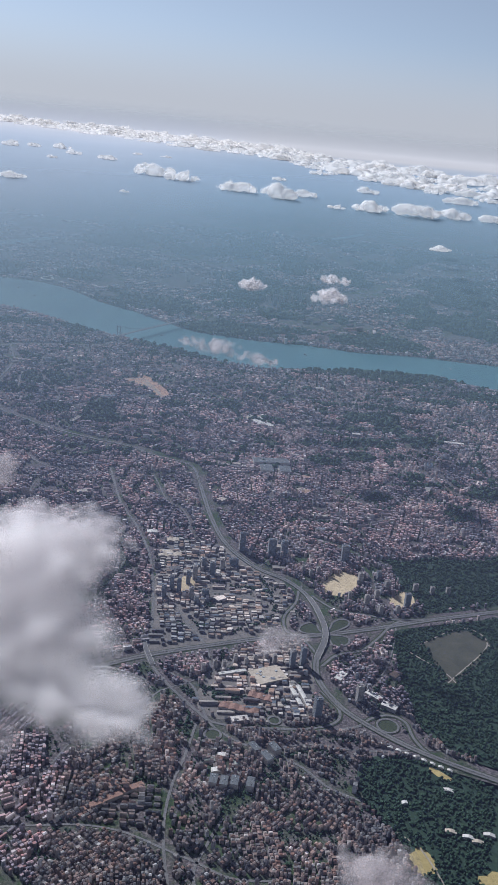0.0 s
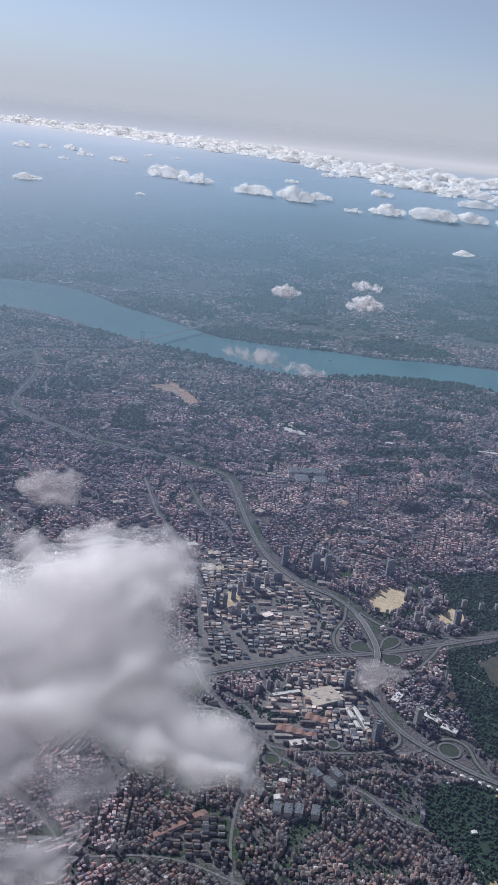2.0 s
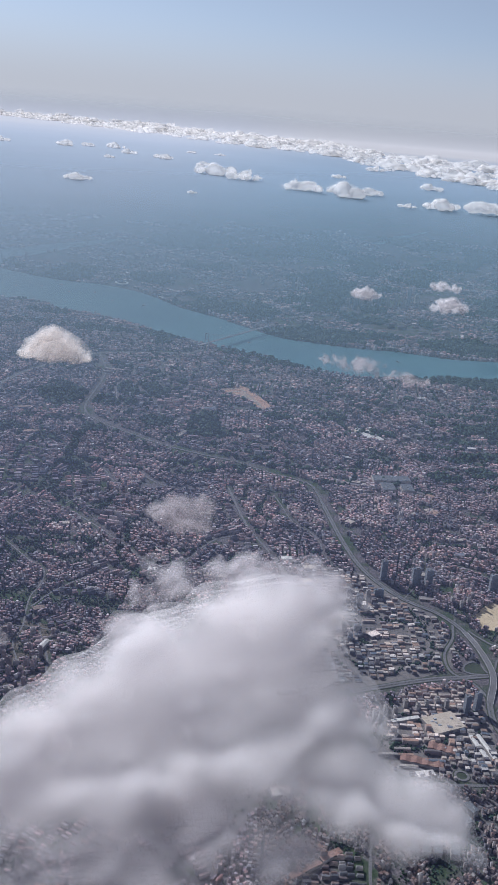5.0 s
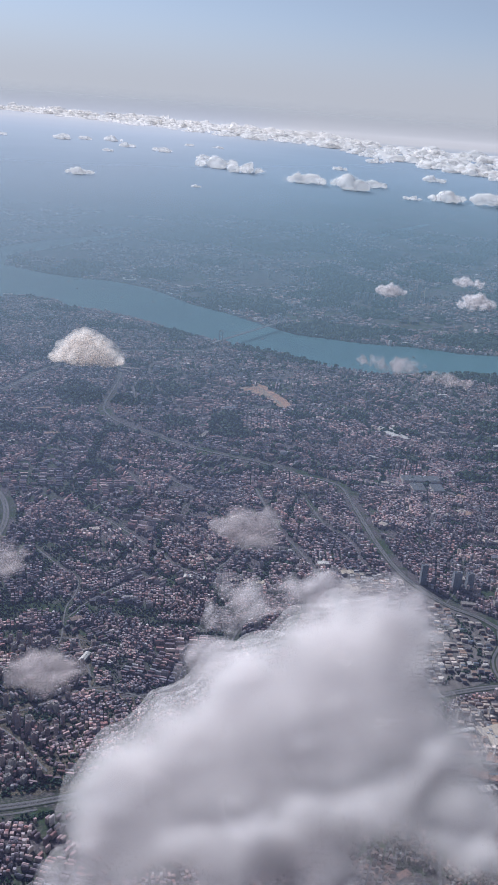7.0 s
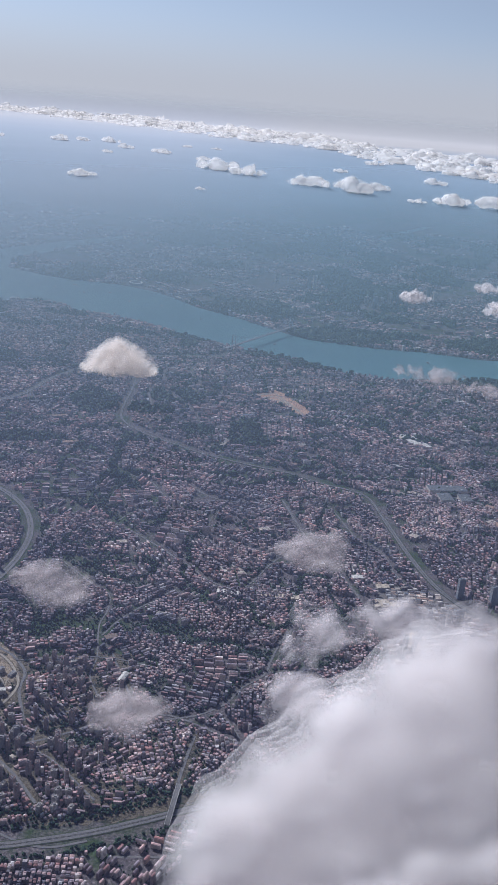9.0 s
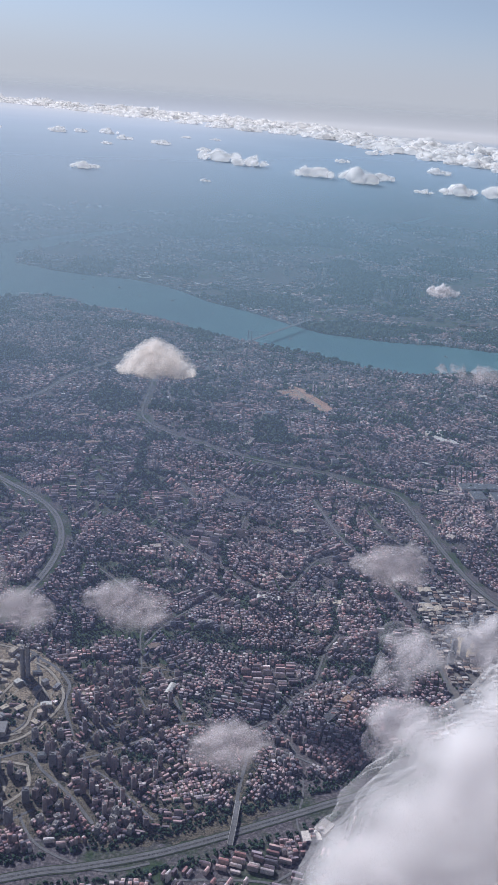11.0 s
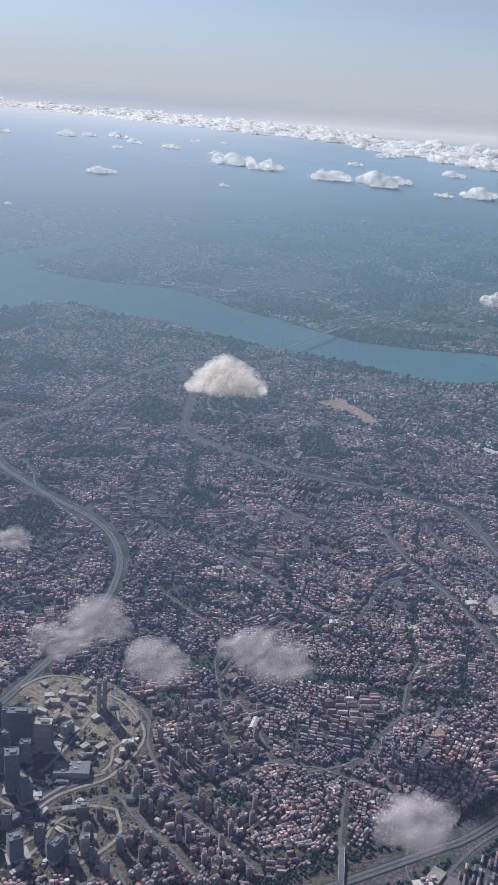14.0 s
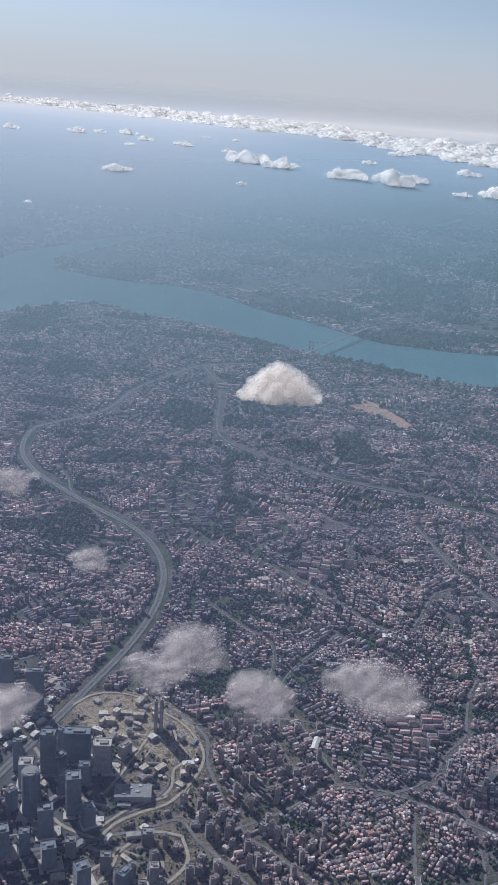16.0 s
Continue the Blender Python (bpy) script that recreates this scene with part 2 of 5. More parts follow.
def cloud_material(name, veil, tint=(0.9, 0.878, 0.888), glow=0.55):
    n = Nodes(name)
    diff = n.add("BsdfDiffuse", Color=rgb(*tint))
    trans = n.add("BsdfTranslucent", Color=rgb(*tint))
    both = n.add("MixShader", i0=glow, i1=diff.outputs[0], i2=trans.outputs[0])
    if veil > 0:
        clearer = n.add("BsdfTransparent")
        both = n.add("MixShader", i0=veil, i1=both.outputs[0], i2=clearer.outputs[0])
    n.tree.links.new(both.outputs[0], n.out.inputs["Surface"])
    return n.mat


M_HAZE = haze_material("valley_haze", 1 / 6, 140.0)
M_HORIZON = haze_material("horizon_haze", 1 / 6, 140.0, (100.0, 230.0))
# Cloud tints carry light: brighter for lit clouds, greyer for shaded wisps and fringe.
M_CLOUD = cloud_material("cloud_body", 0.4, (0.98, 0.955, 0.95), 0.7)
M_VAPOUR = cloud_material("cloud_vapour", 0.87)
M_WISP = cloud_material("shaded_cloud_wisp", 0.938, (0.75, 0.69, 0.695))
M_DOME = cloud_material("lit_dome_vapour", 0.88, (0.99, 0.945, 0.905), 0.66)
M_SOFT = cloud_material("cloud_soft_vapour", 0.9, (0.955, 0.928, 0.925), 0.74)
M_FRINGE = cloud_material("shaded_cloud_fringe", 0.918, (0.82, 0.78, 0.79))
M_FARCLOUD = cloud_material("distant_cloud", 0.42, (0.97, 0.945, 0.92), 0.62)
M_FARVAPOUR = cloud_material("distant_vapour", 0.75, (0.95, 0.94, 0.93), 0.5)


# ---- mesh helpers ----
def mesh_object(name, verts, faces, mats, face_mats=None, smooth=False, parent=None):
    """A mesh from numpy arrays: verts (n, 3), faces (m, k) or a list of such arrays."""
    me = bpy.data.meshes.new(name)
    groups = faces if isinstance(faces, list) else [faces]
    groups = [np.asarray(g, dtype=np.int32) for g in groups if len(g)]
    verts = np.asarray(verts, dtype=np.float32)
    counts = np.concatenate([np.full(len(g), g.shape[1], dtype=np.int32) for g in groups])
    loops = np.concatenate([g.ravel() for g in groups])
    me.vertices.add(len(verts))
    me.vertices.foreach_set("co", verts.ravel())
    me.loops.add(len(loops))
    me.loops.foreach_set("vertex_index", loops)
    me.polygons.add(len(counts))
    me.polygons.foreach_set("loop_start", np.concatenate([[0], np.cumsum(counts)[:-1]]).astype(np.int32))
    if face_mats is not None:
        me.polygons.foreach_set("material_index", np.asarray(face_mats, dtype=np.int32))
    me.polygons.foreach_set("use_smooth", np.full(len(counts), smooth))
    me.update(calc_edges=True)
    for m in mats if isinstance(mats, (list, tuple)) else [mats]:
        me.materials.append(m)
    ob = new(name, me)
    if parent:
        ob.parent = parent
    return ob


def part(name, bm, material, parent, label=""):
    me = bpy.data.meshes.new(name)
    bm.to_mesh(me)
    bm.free()
    me.materials.append(material)
    ob = new(name, me)
    ob.parent = parent
    if label:
        ob["label"] = label
    return ob


def glide(points, step=3.0):
    """A smooth line through the points, sampled every few metres."""
    p = np.array(points, dtype=float)
    p = np.vstack([2 * p[0] - p[1], p, 2 * p[-1] - p[-2]])
    out = []
    for i in range(1, len(p) - 2):
        n = max(2, int(np.linalg.norm(p[i + 1] - p[i]) / step))
        for s in np.arange(n) / n:
            out.append(0.5 * (2 * p[i] + (p[i + 1] - p[i - 1]) * s + (2 * p[i - 1] - 5 * p[i] + 4 * p[i + 1] - p[i + 2]) * s ** 2
                              + (3 * p[i] - p[i - 1] - 3 * p[i + 1] + p[i + 2]) * s ** 3))
    out.append(p[-2])
    return np.array(out)


def sides(line):
    d = np.gradient(line, axis=0)
    d /= np.linalg.norm(d, axis=1)[:, None] + 1e-9
    return np.c_[d[:, 1], -d[:, 0]]


def ribbon(line, a, b, z, thick=0.12):
    """Verts and faces of a slab along the line, between the offsets a and b to its right, with its top at z (number or array)."""
    s = sides(line)
    z = np.broadcast_to(np.asarray(z, dtype=float), (len(line),))
    rows = [np.c_[line + s * a, z], np.c_[line + s * b, z], np.c_[line + s * b, z - thick], np.c_[line + s * a, z - thick]]
    v = np.stack(rows, 1).reshape(-1, 3)
    i = np.arange(len(line) - 1) * 4
    f = [np.c_[i + k, i + (k + 1) % 4, i + 4 + (k + 1) % 4, i + 4 + k] for k in range(4)]
    return v, np.concatenate(f)


def inside(px, py, poly):
    hit = np.zeros(np.shape(px), dtype=bool)
    n = len(poly)
    for i in range(n):
        (x0, y0), (x1, y1) = poly[i], poly[(i + 1) % n]
        if y0 != y1:
            hit ^= ((y0 > py) != (y1 > py)) & (px < (x1 - x0) * (py - y0) / (y1 - y0) + x0)
    return hit


def slab(name, poly, z, mat, label, category, rough_edge=0.0, shores=()):
    """A flat piece of ground with that outline, a little above the sheet below; shores: lines to be smoothed one by one."""
    line = np.vstack([glide(shore, 9.0) for shore in shores]) if shores else glide(list(poly) + [poly[0]], 2.0)[:-1]
    rng = np.random.RandomState(len(name) + int(abs(poly[0][0])))
    line = line + rng.normal(0, rough_edge, line.shape)
    bm = bmesh.new()
    top = [bm.verts.new((x, y, z)) for x, y in line]
    face = bm.faces.new(top)
    if face.normal.z < 0:
        face.normal_flip()
    bmesh.ops.triangulate(bm, faces=[face], ngon_method="EAR_CLIP")
    me = bpy.data.meshes.new(name)
    bm.to_mesh(me)
    bm.free()
    me.materials.append(mat)
    return tagged(new(name, me), label, category, kind="structure")


# ---- plan ----
STRAIT_NEAR = [(-1900, 700), (-900, 860), (-600, 930), (-500, 975), (-454, 1024), (-408, 1080), (-382, 1103), (-350, 1098), (-319, 1058), (-283, 1054), (-239, 1032), (-195, 998), (-150, 966),
               (-108, 948), (-71, 932), (-30, 900), (18, 886), (58, 900), (105, 915), (151, 919), (198, 918), (249, 885), (320, 860), (420, 800), (700, 740)]
STRAIT_FAR = [(700, 900), (450, 945), (340, 975), (273, 991), (223, 996), (161, 997), (110, 993), (55, 1003), (-2, 1004), (-55, 1014), (-91, 1045), (-120, 1070), (-150, 1100),
              (-188, 1130), (-230, 1180), (-273, 1215), (-302, 1228), (-350, 1227), (-396, 1246), (-453, 1275), (-464, 1330), (-442, 1408), (-414, 1482), (-374, 1562), (-350, 1640),
              (-362, 1645), (-395, 1588), (-445, 1522), (-495, 1432), (-517, 1388), (-540, 1315), (-600, 1330), (-900, 1480), (-1900, 1700)]
MOTORWAY_EAST = [(-234, 890), (-215, 824), (-212, 736), (-204, 708), (-187, 689), (-164, 673), (-141, 658), (-110, 645), (-82, 636), (-59, 622), (-40, 614), (-29, 604), (-22, 574),
                 (-11, 522), (0, 488), (17, 463), (35, 450), (46, 434), (52, 411), (53, 396), (48, 377), (48, 359), (56, 341), (67, 329), (83, 317), (100, 308), (116, 301), (160, 282)]
MOTORWAY_CROSS = [(-320, 232), (-200, 280), (-171, 289), (-150, 296), (-132, 304), (-112, 314), (-89, 326), (-76, 333), (-49, 354), (-28, 367), (0, 380), (24, 390), (49, 397), (75, 407),
                  (108, 422), (147, 438), (230, 472)]
MOTORWAY_WEST = [(-295, 290), (-275, 335), (-267, 357), (-254, 389), (-245, 412), (-236, 436), (-229, 460), (-225, 486), (-226, 514), (-235, 541), (-251, 563), (-277, 585), (-299, 606), (-323, 632),
                 (-338, 664), (-340, 702), (-324, 723), (-297, 755), (-283, 808), (-260, 853), (-234, 890), (-190, 908), (-153, 920), (-140, 936)]
BRIDGE_LINE = [(-140, 936), (-75, 1050)]
FAR_ROAD = [(-75, 1050), (-56, 1100), (-42, 1174), (-23, 1195), (40, 1230)]
AVENUES = [
    ([(-85, 590), (-69, 534), (-55, 503), (-42, 465), (-35, 424), (-32, 396), (-31, 376), (-32, 369), (-25, 354), (-15, 340), (-5, 328), (3, 321), (20, 320), (39, 322), (55, 324), (67, 329)], 1.4),
    ([(-4, 320), (-7, 298), (-10, 282), (-11, 264), (-9, 246), (-5, 228)], 1.1),
    ([(-212, 403), (-208, 389), (-205, 376), (-205, 363), (-207, 355), (-215, 345), (-224, 340), (-236, 328), (-250, 318)], 1.1),
    ([(-186, 352), (-193, 371), (-194, 384), (-202, 395), (-209, 400), (-217, 406), (-236, 409), (-250, 400)], 1.3),
    ([(-250, 322), (-214, 335), (-201, 341), (-193, 332), (-181, 321), (-170, 308)], 1.2),
    ([(-166, 362), (-175, 358), (-179, 352), (-180, 344), (-177, 336), (-171, 332), (-163, 325), (-150, 312)], 0.8),
    ([(-160, 404), (-155, 392), (-148, 376), (-144, 364), (-128, 363), (-112, 356), (-90, 345)], 1.0),
    ([(-123, 305), (-121, 330), (-118, 352)], 1.3),
    ([(-200, 392), (-180, 398), (-160, 400), (-140, 396)], 0.8),
]
RAMPS = [
    [(43, 446), (41, 440), (39, 427), (33, 412), (34, 398), (43, 390), (48, 380)],
    [(48, 436), (52, 431), (61, 423), (76, 421), (92, 419), (108, 423)],
    [(104, 421), (90, 416), (79, 399), (70, 387), (58, 381), (50, 370)],
    [(64, 328), (70, 334), (78, 337), (84, 333), (86, 323), (90, 315), (98, 308)],
    [(49, 350), (52, 345), (56, 337), (55, 330), (49, 325), (40, 322)],
]
CROSS, UP, ALONG = np.array((52.5, 398.0)), np.array((0.06, 1.0)), np.array((0.93, 0.37))
LEAVES = [[CROSS + UP * a * u + ALONG * b * v for u, v in ((2.2, 1.4), (6, 3.2), (10.5, 4.5), (13, 8.5), (11, 13), (6.5, 13.5), (3.2, 9.5), (1.6, 4.5))] for a, b in ((1, -1), (1, 1), (-1, 1))]
LOOPS = [((76, 329.5), 4.6), ((3, 313), 3.4), ((28, 326), 2.6)]
FORESTS = [
    [(260, 470), (146, 431), (108, 415), (89, 408), (84, 386), (87, 350), (89, 332), (104, 314), (118, 308), (260, 260)],
    [(118, 294), (99, 303), (77, 310), (63, 305), (61, 288), (72, 266), (77, 244), (85, 215), (200, 215), (190, 270)],
    [(94, 479), (120, 495), (175, 500), (260, 520), (240, 484), (149, 444), (110, 431), (98, 450)],
]
FIELD = [(101, 399), (125, 415), (135, 402), (109, 366)]
GREENS = [(-142, 428, 16, 5), (-117, 418, 16, 4), (-92, 412, 16, 4), (-67, 412, 14, 4), (-225, 345, 20, 4), (-412, 998, 24, 46), (-347, 853, 20, 26), (-235, 755, 20, 30), (-260, 663, 22, 9),
          (-282, 611, 10, 11), (-177, 784, 27, 20), (-150, 703, 13, 12), (-132, 1143, 20, 40), (-93, 1141, 22, 44), (4, 1059, 76, 17), (-176, 986, 34, 18), (-100, 938, 22, 16), (-49, 918, 32, 18),
          (11, 905, 34, 13), (-243, 1293, 32, 36), (-35, 1645, 40, 40), (-397, 904, 14, 20), (-57, 744, 13, 8), (-117, 734, 12, 7), (-185, 595, 8, 7), (-266, 835, 12, 14), (-341, 758, 20, 11),
          (-25, 1040, 52, 34), (148, 1044, 56, 38), (131, 901, 82, 22), (103, 688, 20, 9), (145, 705, 16, 14), (96, 578, 11, 9), (149, 562, 9, 12), (65, 639, 12, 9), (326, 1527, 28, 50),
          (119, 786, 50, 7), (78, 721, 28, 7), (-201, 748, 30, 10), (86, 679, 17, 8), (350, 1831, 90, 70), (145, 1513, 26, 50), (-119, 1130, 40, 22), (190, 600, 30, 14), (230, 850, 40, 16), (-330, 1040, 26, 10), (-250, 985, 36, 12)]
BARE = [
    ([(54, 452), (60, 462), (68, 467), (75, 461), (72, 446), (62, 438), (55, 440)], "bare building plot of pale sandy earth"),
    ([(90, 440), (98, 450), (104, 444), (100, 432), (92, 432)], "bare building plot of pale sandy earth"),
    ([(-25, 440), (-18, 446), (-12, 434), (-22, 424)], "bare building plot of pale sandy earth"),
    ([(-250, 398), (-240, 406), (-226, 410), (-212, 406), (-201, 394), (-197, 378), (-200, 366), (-212, 372), (-226, 378), (-238, 384)], "cleared building site of pale earth under towers"),
]
STRAW = [[(74, 257), (79, 261), (83, 258), (84, 252), (78, 248), (73, 251)], [(98, 251), (105, 253), (110, 250), (104, 246), (98, 247)], [(89, 306), (93, 304), (98, 300), (95, 298), (90, 301)]]
QUARRY = [(-112, 806), (-92, 824), (-76, 800), (-62, 770), (-70, 760), (-84, 782), (-98, 796)]
INDUSTRY = [(-34, 490), (-2, 486), (16, 462), (34, 446), (40, 412), (22, 392), (-30, 368), (-32, 400), (-36, 430)]
INDUSTRY_SOUTH = [(-8, 336), (10, 376), (40, 388), (46, 350), (42, 326), (4, 324)]
DISTRICT = [(-252, 398), (-242, 408), (-223, 410), (-212, 399), (-199, 389), (-193, 374), (-193, 353), (-186, 345), (-178, 322), (-186, 308), (-239, 298), (-264, 320), (-270, 358)]
SITE_ROADS = [
    [(-212, 398), (-206, 394), (-200, 387), (-195, 377), (-195, 369), (-198, 360), (-202, 353), (-206, 348), (-213, 344), (-219, 340), (-223, 336), (-226, 331)],
    [(-208, 390), (-205, 381), (-201, 375), (-202, 370), (-205, 366), (-205, 357), (-208, 351)],
    [(-199, 334), (-208, 335), (-214, 331), (-219, 325), (-223, 320), (-227, 316), (-230, 309), (-231, 304)],
    [(-249, 399), (-243, 406), (-235, 409), (-226, 408), (-220, 405)], [(-228, 351), (-223, 364), (-218, 379), (-216, 386)],
    [(-227, 335), (-220, 343), (-213, 348), (-206, 352)], [(-219, 327), (-220, 319), (-222, 314), (-225, 309)],
    [(-262, 352), (-252, 346), (-240, 335), (-228, 330)], [(-258, 372), (-246, 356), (-234, 347), (-226, 345)], [(-199, 334), (-196, 324), (-200, 316), (-208, 308)], [(-212, 330), (-206, 326), (-204, 319), (-210, 314)],
]
ESTATE = [(-212, 404), (-196, 396), (-150, 404), (-146, 370), (-110, 352), (-112, 318), (-150, 300), (-205, 300), (-260, 300), (-262, 410)]

# lesser streets and green hollows that wander through the town
srng = np.random.RandomState(77)
STREETS = []
for _ in range(70):
    x, y = srng.uniform(-330, 190), srng.uniform(240, 900)
    a = srng.uniform(0, 2 * math.pi)
    line = []
    for _ in range(srng.randint(5, 11)):
        line.append((x, y))
        a += srng.normal(0, 0.28)
        x, y = x + 14 * math.cos(a), y + 14 * math.sin(a)
    STREETS.append((line, srng.uniform(0.55, 0.95)))
HOLLOWS = [(srng.uniform(-330, 200), srng.uniform(300, 900), srng.uniform(4, 15), srng.uniform(1.5, 4.5)) for _ in range(75)]
HOLLOWS = [q for q in HOLLOWS if not (-165 < q[0] < -55 and 400 < q[1] < 465)]


def field(x, y, cell, seed):
    """Smooth value noise over the plan, 0 to 1."""
    g = np.random.RandomState(seed).rand(256, 256)
    u, v = np.asarray(x) / cell + 97.3, np.asarray(y) / cell + 41.7
    i, j = np.floor(u).astype(int), np.floor(v).astype(int)
    a, b = u - i, v - j
    a, b = a * a * (3 - 2 * a), b * b * (3 - 2 * b)
    i, j = i % 255, j % 255
    return (g[i, j] * (1 - a) + g[i + 1, j] * a) * (1 - b) + (g[i, j + 1] * (1 - a) + g[i + 1, j + 1] * a) * b


# a coarse map of what lies where: 0 free, 1 road, 2 water, 3 woods, 4 bare
CELL, X0, Y0 = 0.8, -1000.0, 190.0
gx, gy = np.meshgrid(X0 + CELL * np.arange(2200), Y0 + CELL * np.arange(2300), indexing="ij")
land = np.zeros(gx.shape, dtype=np.int8)
wob = np.random.RandomState(4).normal(0, 1, 8)
wave = 3 * np.sin(gx / 13 + wob[0]) * np.sin(gy / 17 + wob[1]) + 1.5 * np.sin(gx / 5 + gy / 6 + wob[2])
for x, y, rx, ry in GREENS + HOLLOWS:
    land[((gx - x) / rx) ** 2 + ((gy - y) / ry) ** 2 + wave * 0.12 < 1] = 3
# narrow green valleys that wind between the quarters
vein = 0.6 * field(gx, gy * 0.8, 62, 5) + 0.4 * field(gx, gy * 0.8, 27, 6)
land[(np.abs(vein - 0.5) < 0.011) & (gy > 300) & (gy < 1040)] = 3
land[(np.abs(vein - 0.37) < 0.007) & (gy > 470) & (gy < 1040)] = 3
land[(field(gx, gy, 34, 8) > 0.86) & (gy > 520) & (gy < 1030)] = 3
land[(0.65 * field(gx, gy * 0.7, 80, 9) + 0.35 * field(gx, gy, 30, 10) > 0.63) & (gy > 1030)] = 3
for poly in FORESTS:
    land[inside(gx + wave * 0.5, gy + wave * 0.4, poly)] = 3
for poly, _ in BARE:
    land[inside(gx, gy, poly)] = 4
land[inside(gx, gy, QUARRY) | inside(gx, gy, FIELD)] = 4
land[inside(gx, gy, STRAIT_NEAR + STRAIT_FAR)] = 2


def stamp(line, half, code=1):
    for x, y in glide(line, 0.6):
        i0, j0 = (x - X0) / CELL, (y - Y0) / CELL
        r = half / CELL
        a, b, c, d = int(i0 - r), int(i0 + r) + 2, int(j0 - r), int(j0 + r) + 2
        if a >= 0 and c >= 0 and b < land.shape[0] and d < land.shape[1]:
            land[a:b, c:d] = code


stamp([p for p in MOTORWAY_CROSS if p[0] < -45], 6.5, 3)
for line in (MOTORWAY_EAST, MOTORWAY_CROSS, MOTORWAY_WEST):
    stamp(line, 3.4)
for line in RAMPS:
    stamp(line, 1.2)
for leaf in LEAVES:
    land[inside(gx, gy, [tuple(p) for p in leaf])] = 1
    stamp(leaf, 1.2)
for line, half in AVENUES:
    stamp(line, half * 0.7)
for line in SITE_ROADS:
    stamp(line, 0.9)
for line, half in STREETS:
    stamp(line, half)
for poly in FORESTS:
    land[inside(gx + wave * 0.5, gy + wave * 0.4, poly)] = 3
for poly, _ in BARE:
    land[inside(gx, gy, poly)] = 4
land[inside(gx, gy, FIELD)] = 4
for poly in STRAW:
    land[inside(gx, gy, poly)] = 4
for line in (MOTORWAY_EAST, MOTORWAY_CROSS, MOTORWAY_WEST):
    stamp(line, 3.4)
land[inside(gx, gy, STRAIT_NEAR + STRAIT_FAR)] = 2
for (x, y), r in LOOPS:
    land[(gx - x) ** 2 + (gy - y) ** 2 < (r + 1.5) ** 2] = 1


def land_at(x, y):
    i = np.clip(((x - X0) / CELL).astype(int), 0, land.shape[0] - 1)
    j = np.clip(((y - Y0) / CELL).astype(int), 0, land.shape[1] - 1)
    return land[i, j]


def in_reach(x, y):
    """Whether a place on the ground lies in the wedge of land that the flight looks over."""
    return (x > -195 - 0.3 * (y - 90) - 12) & (x < 10 + 0.3 * y + 16) & (y > np.where(x > -60, 222, 222 - 0.43 * (x + 60)) - 6)


# ---- ground, water, haze ----
def ground_sheet():
    xs = np.linspace(-6000, 6000, 61)
    ys = np.linspace(-2500, 6000, 43)
    X, Y = np.meshgrid(xs, ys, indexing="ij")
    v = np.c_[X.ravel(), Y.ravel(), np.zeros(X.size)]
    i, j = np.meshgrid(np.arange(60), np.arange(42), indexing="ij")
    k = (i * 43 + j).ravel()
    return tagged(mesh_object("ground", v, np.c_[k, k + 43, k + 44, k + 1], M_GROUND), "grey-brown town ground with green patches, reaching the horizon", "ground", kind="structure")


ground_sheet()
def strait_water():
    """The strait as a strip between its two shores, with small uneven quays."""
    rng = np.random.RandomState(9)
    x = np.arange(-1900, 701, 5.0)
    far = sorted(p for p in STRAIT_FAR if not (1290 < p[1] < 1700 and -545 < p[0] < -345))
    shores = []
    for line, sign in ((STRAIT_NEAR, 1), (far, -1)):
        pts = np.array(sorted(line), dtype=float)
        y = np.interp(x, pts[:, 0], pts[:, 1])
        y = np.convolve(np.pad(y, 2, mode="edge"), np.ones(5) / 5, mode="valid") + rng.normal(0, 0.9, len(x)) + 2 * np.sin(x / 17) * sign
        shores.append(np.c_[x, y, np.full(len(x), 0.12)])
    k = np.arange(len(x) - 1)
    faces = np.c_[k, k + 1, k + 1 + len(x), k + len(x)]
    return tagged(mesh_object("water", np.vstack(shores), faces, M_WATER), "calm blue-green strait between two built-up shores", "water", kind="structure")


strait_water()
slab("water", [(-546, 1296), (-517, 1388), (-495, 1432), (-445, 1522), (-395, 1588), (-362, 1645), (-350, 1640), (-374, 1562), (-414, 1482), (-442, 1408), (-464, 1330), (-462, 1268)], 0.14, M_WATER, "pale narrow inlet winding off the strait", "water")
for outline in FORESTS:
    slab("woodland_floor", outline, 0.06, M_LITTER, "dark green woodland floor under the trees", "woodland")
slab("quarry", QUARRY, 0.1, M_QUARRY, "pale reddish quarry cut into the hillside", "quarry", 0.8)
slab("field", FIELD, 0.1, M_FIELD, "dull green-brown field enclosed by woods", "field", 0.3)
slab("rough_slopes", ESTATE, 0.05, M_SCRUB, "rough green and brown slopes between tower blocks", "slope", 0.8)
M_YARD = plain("dusty_yards", (0.085, 0.08, 0.08), (0.2, 0.18, 0.165), 0.35)
for outline in (INDUSTRY, INDUSTRY_SOUTH):
    slab("works_yard", outline, 0.05, M_YARD, "dusty grey-brown yards between workshops", "yard", 0.4)
slab("building_land", DISTRICT, 0.075, M_SITE, "churned brown earth and scrub between new towers", "bare ground", 0.8)
# a dark slab that paints the towers' shade onto the ground between them
slab("paved_precinct", [(-266, 372), (-253, 385), (-237, 382), (-223, 362), (-219, 342), (-231, 327), (-240, 308), (-254, 304), (-278, 340)], 0.085, M_TOWER_SHADE, "dark slab painting tower shade between the office towers", "paving", 0.6)
for outline, words in BARE:
    slab("bare_plot", outline, 0.1, M_SAND if "towers" in words else M_CREAM, words, "bare ground", 0.9)
for outline in STRAW:
    slab("dry_clearing", outline, 0.1, M_STRAW, "dry yellow clearing beside the woods", "clearing", 0.5)
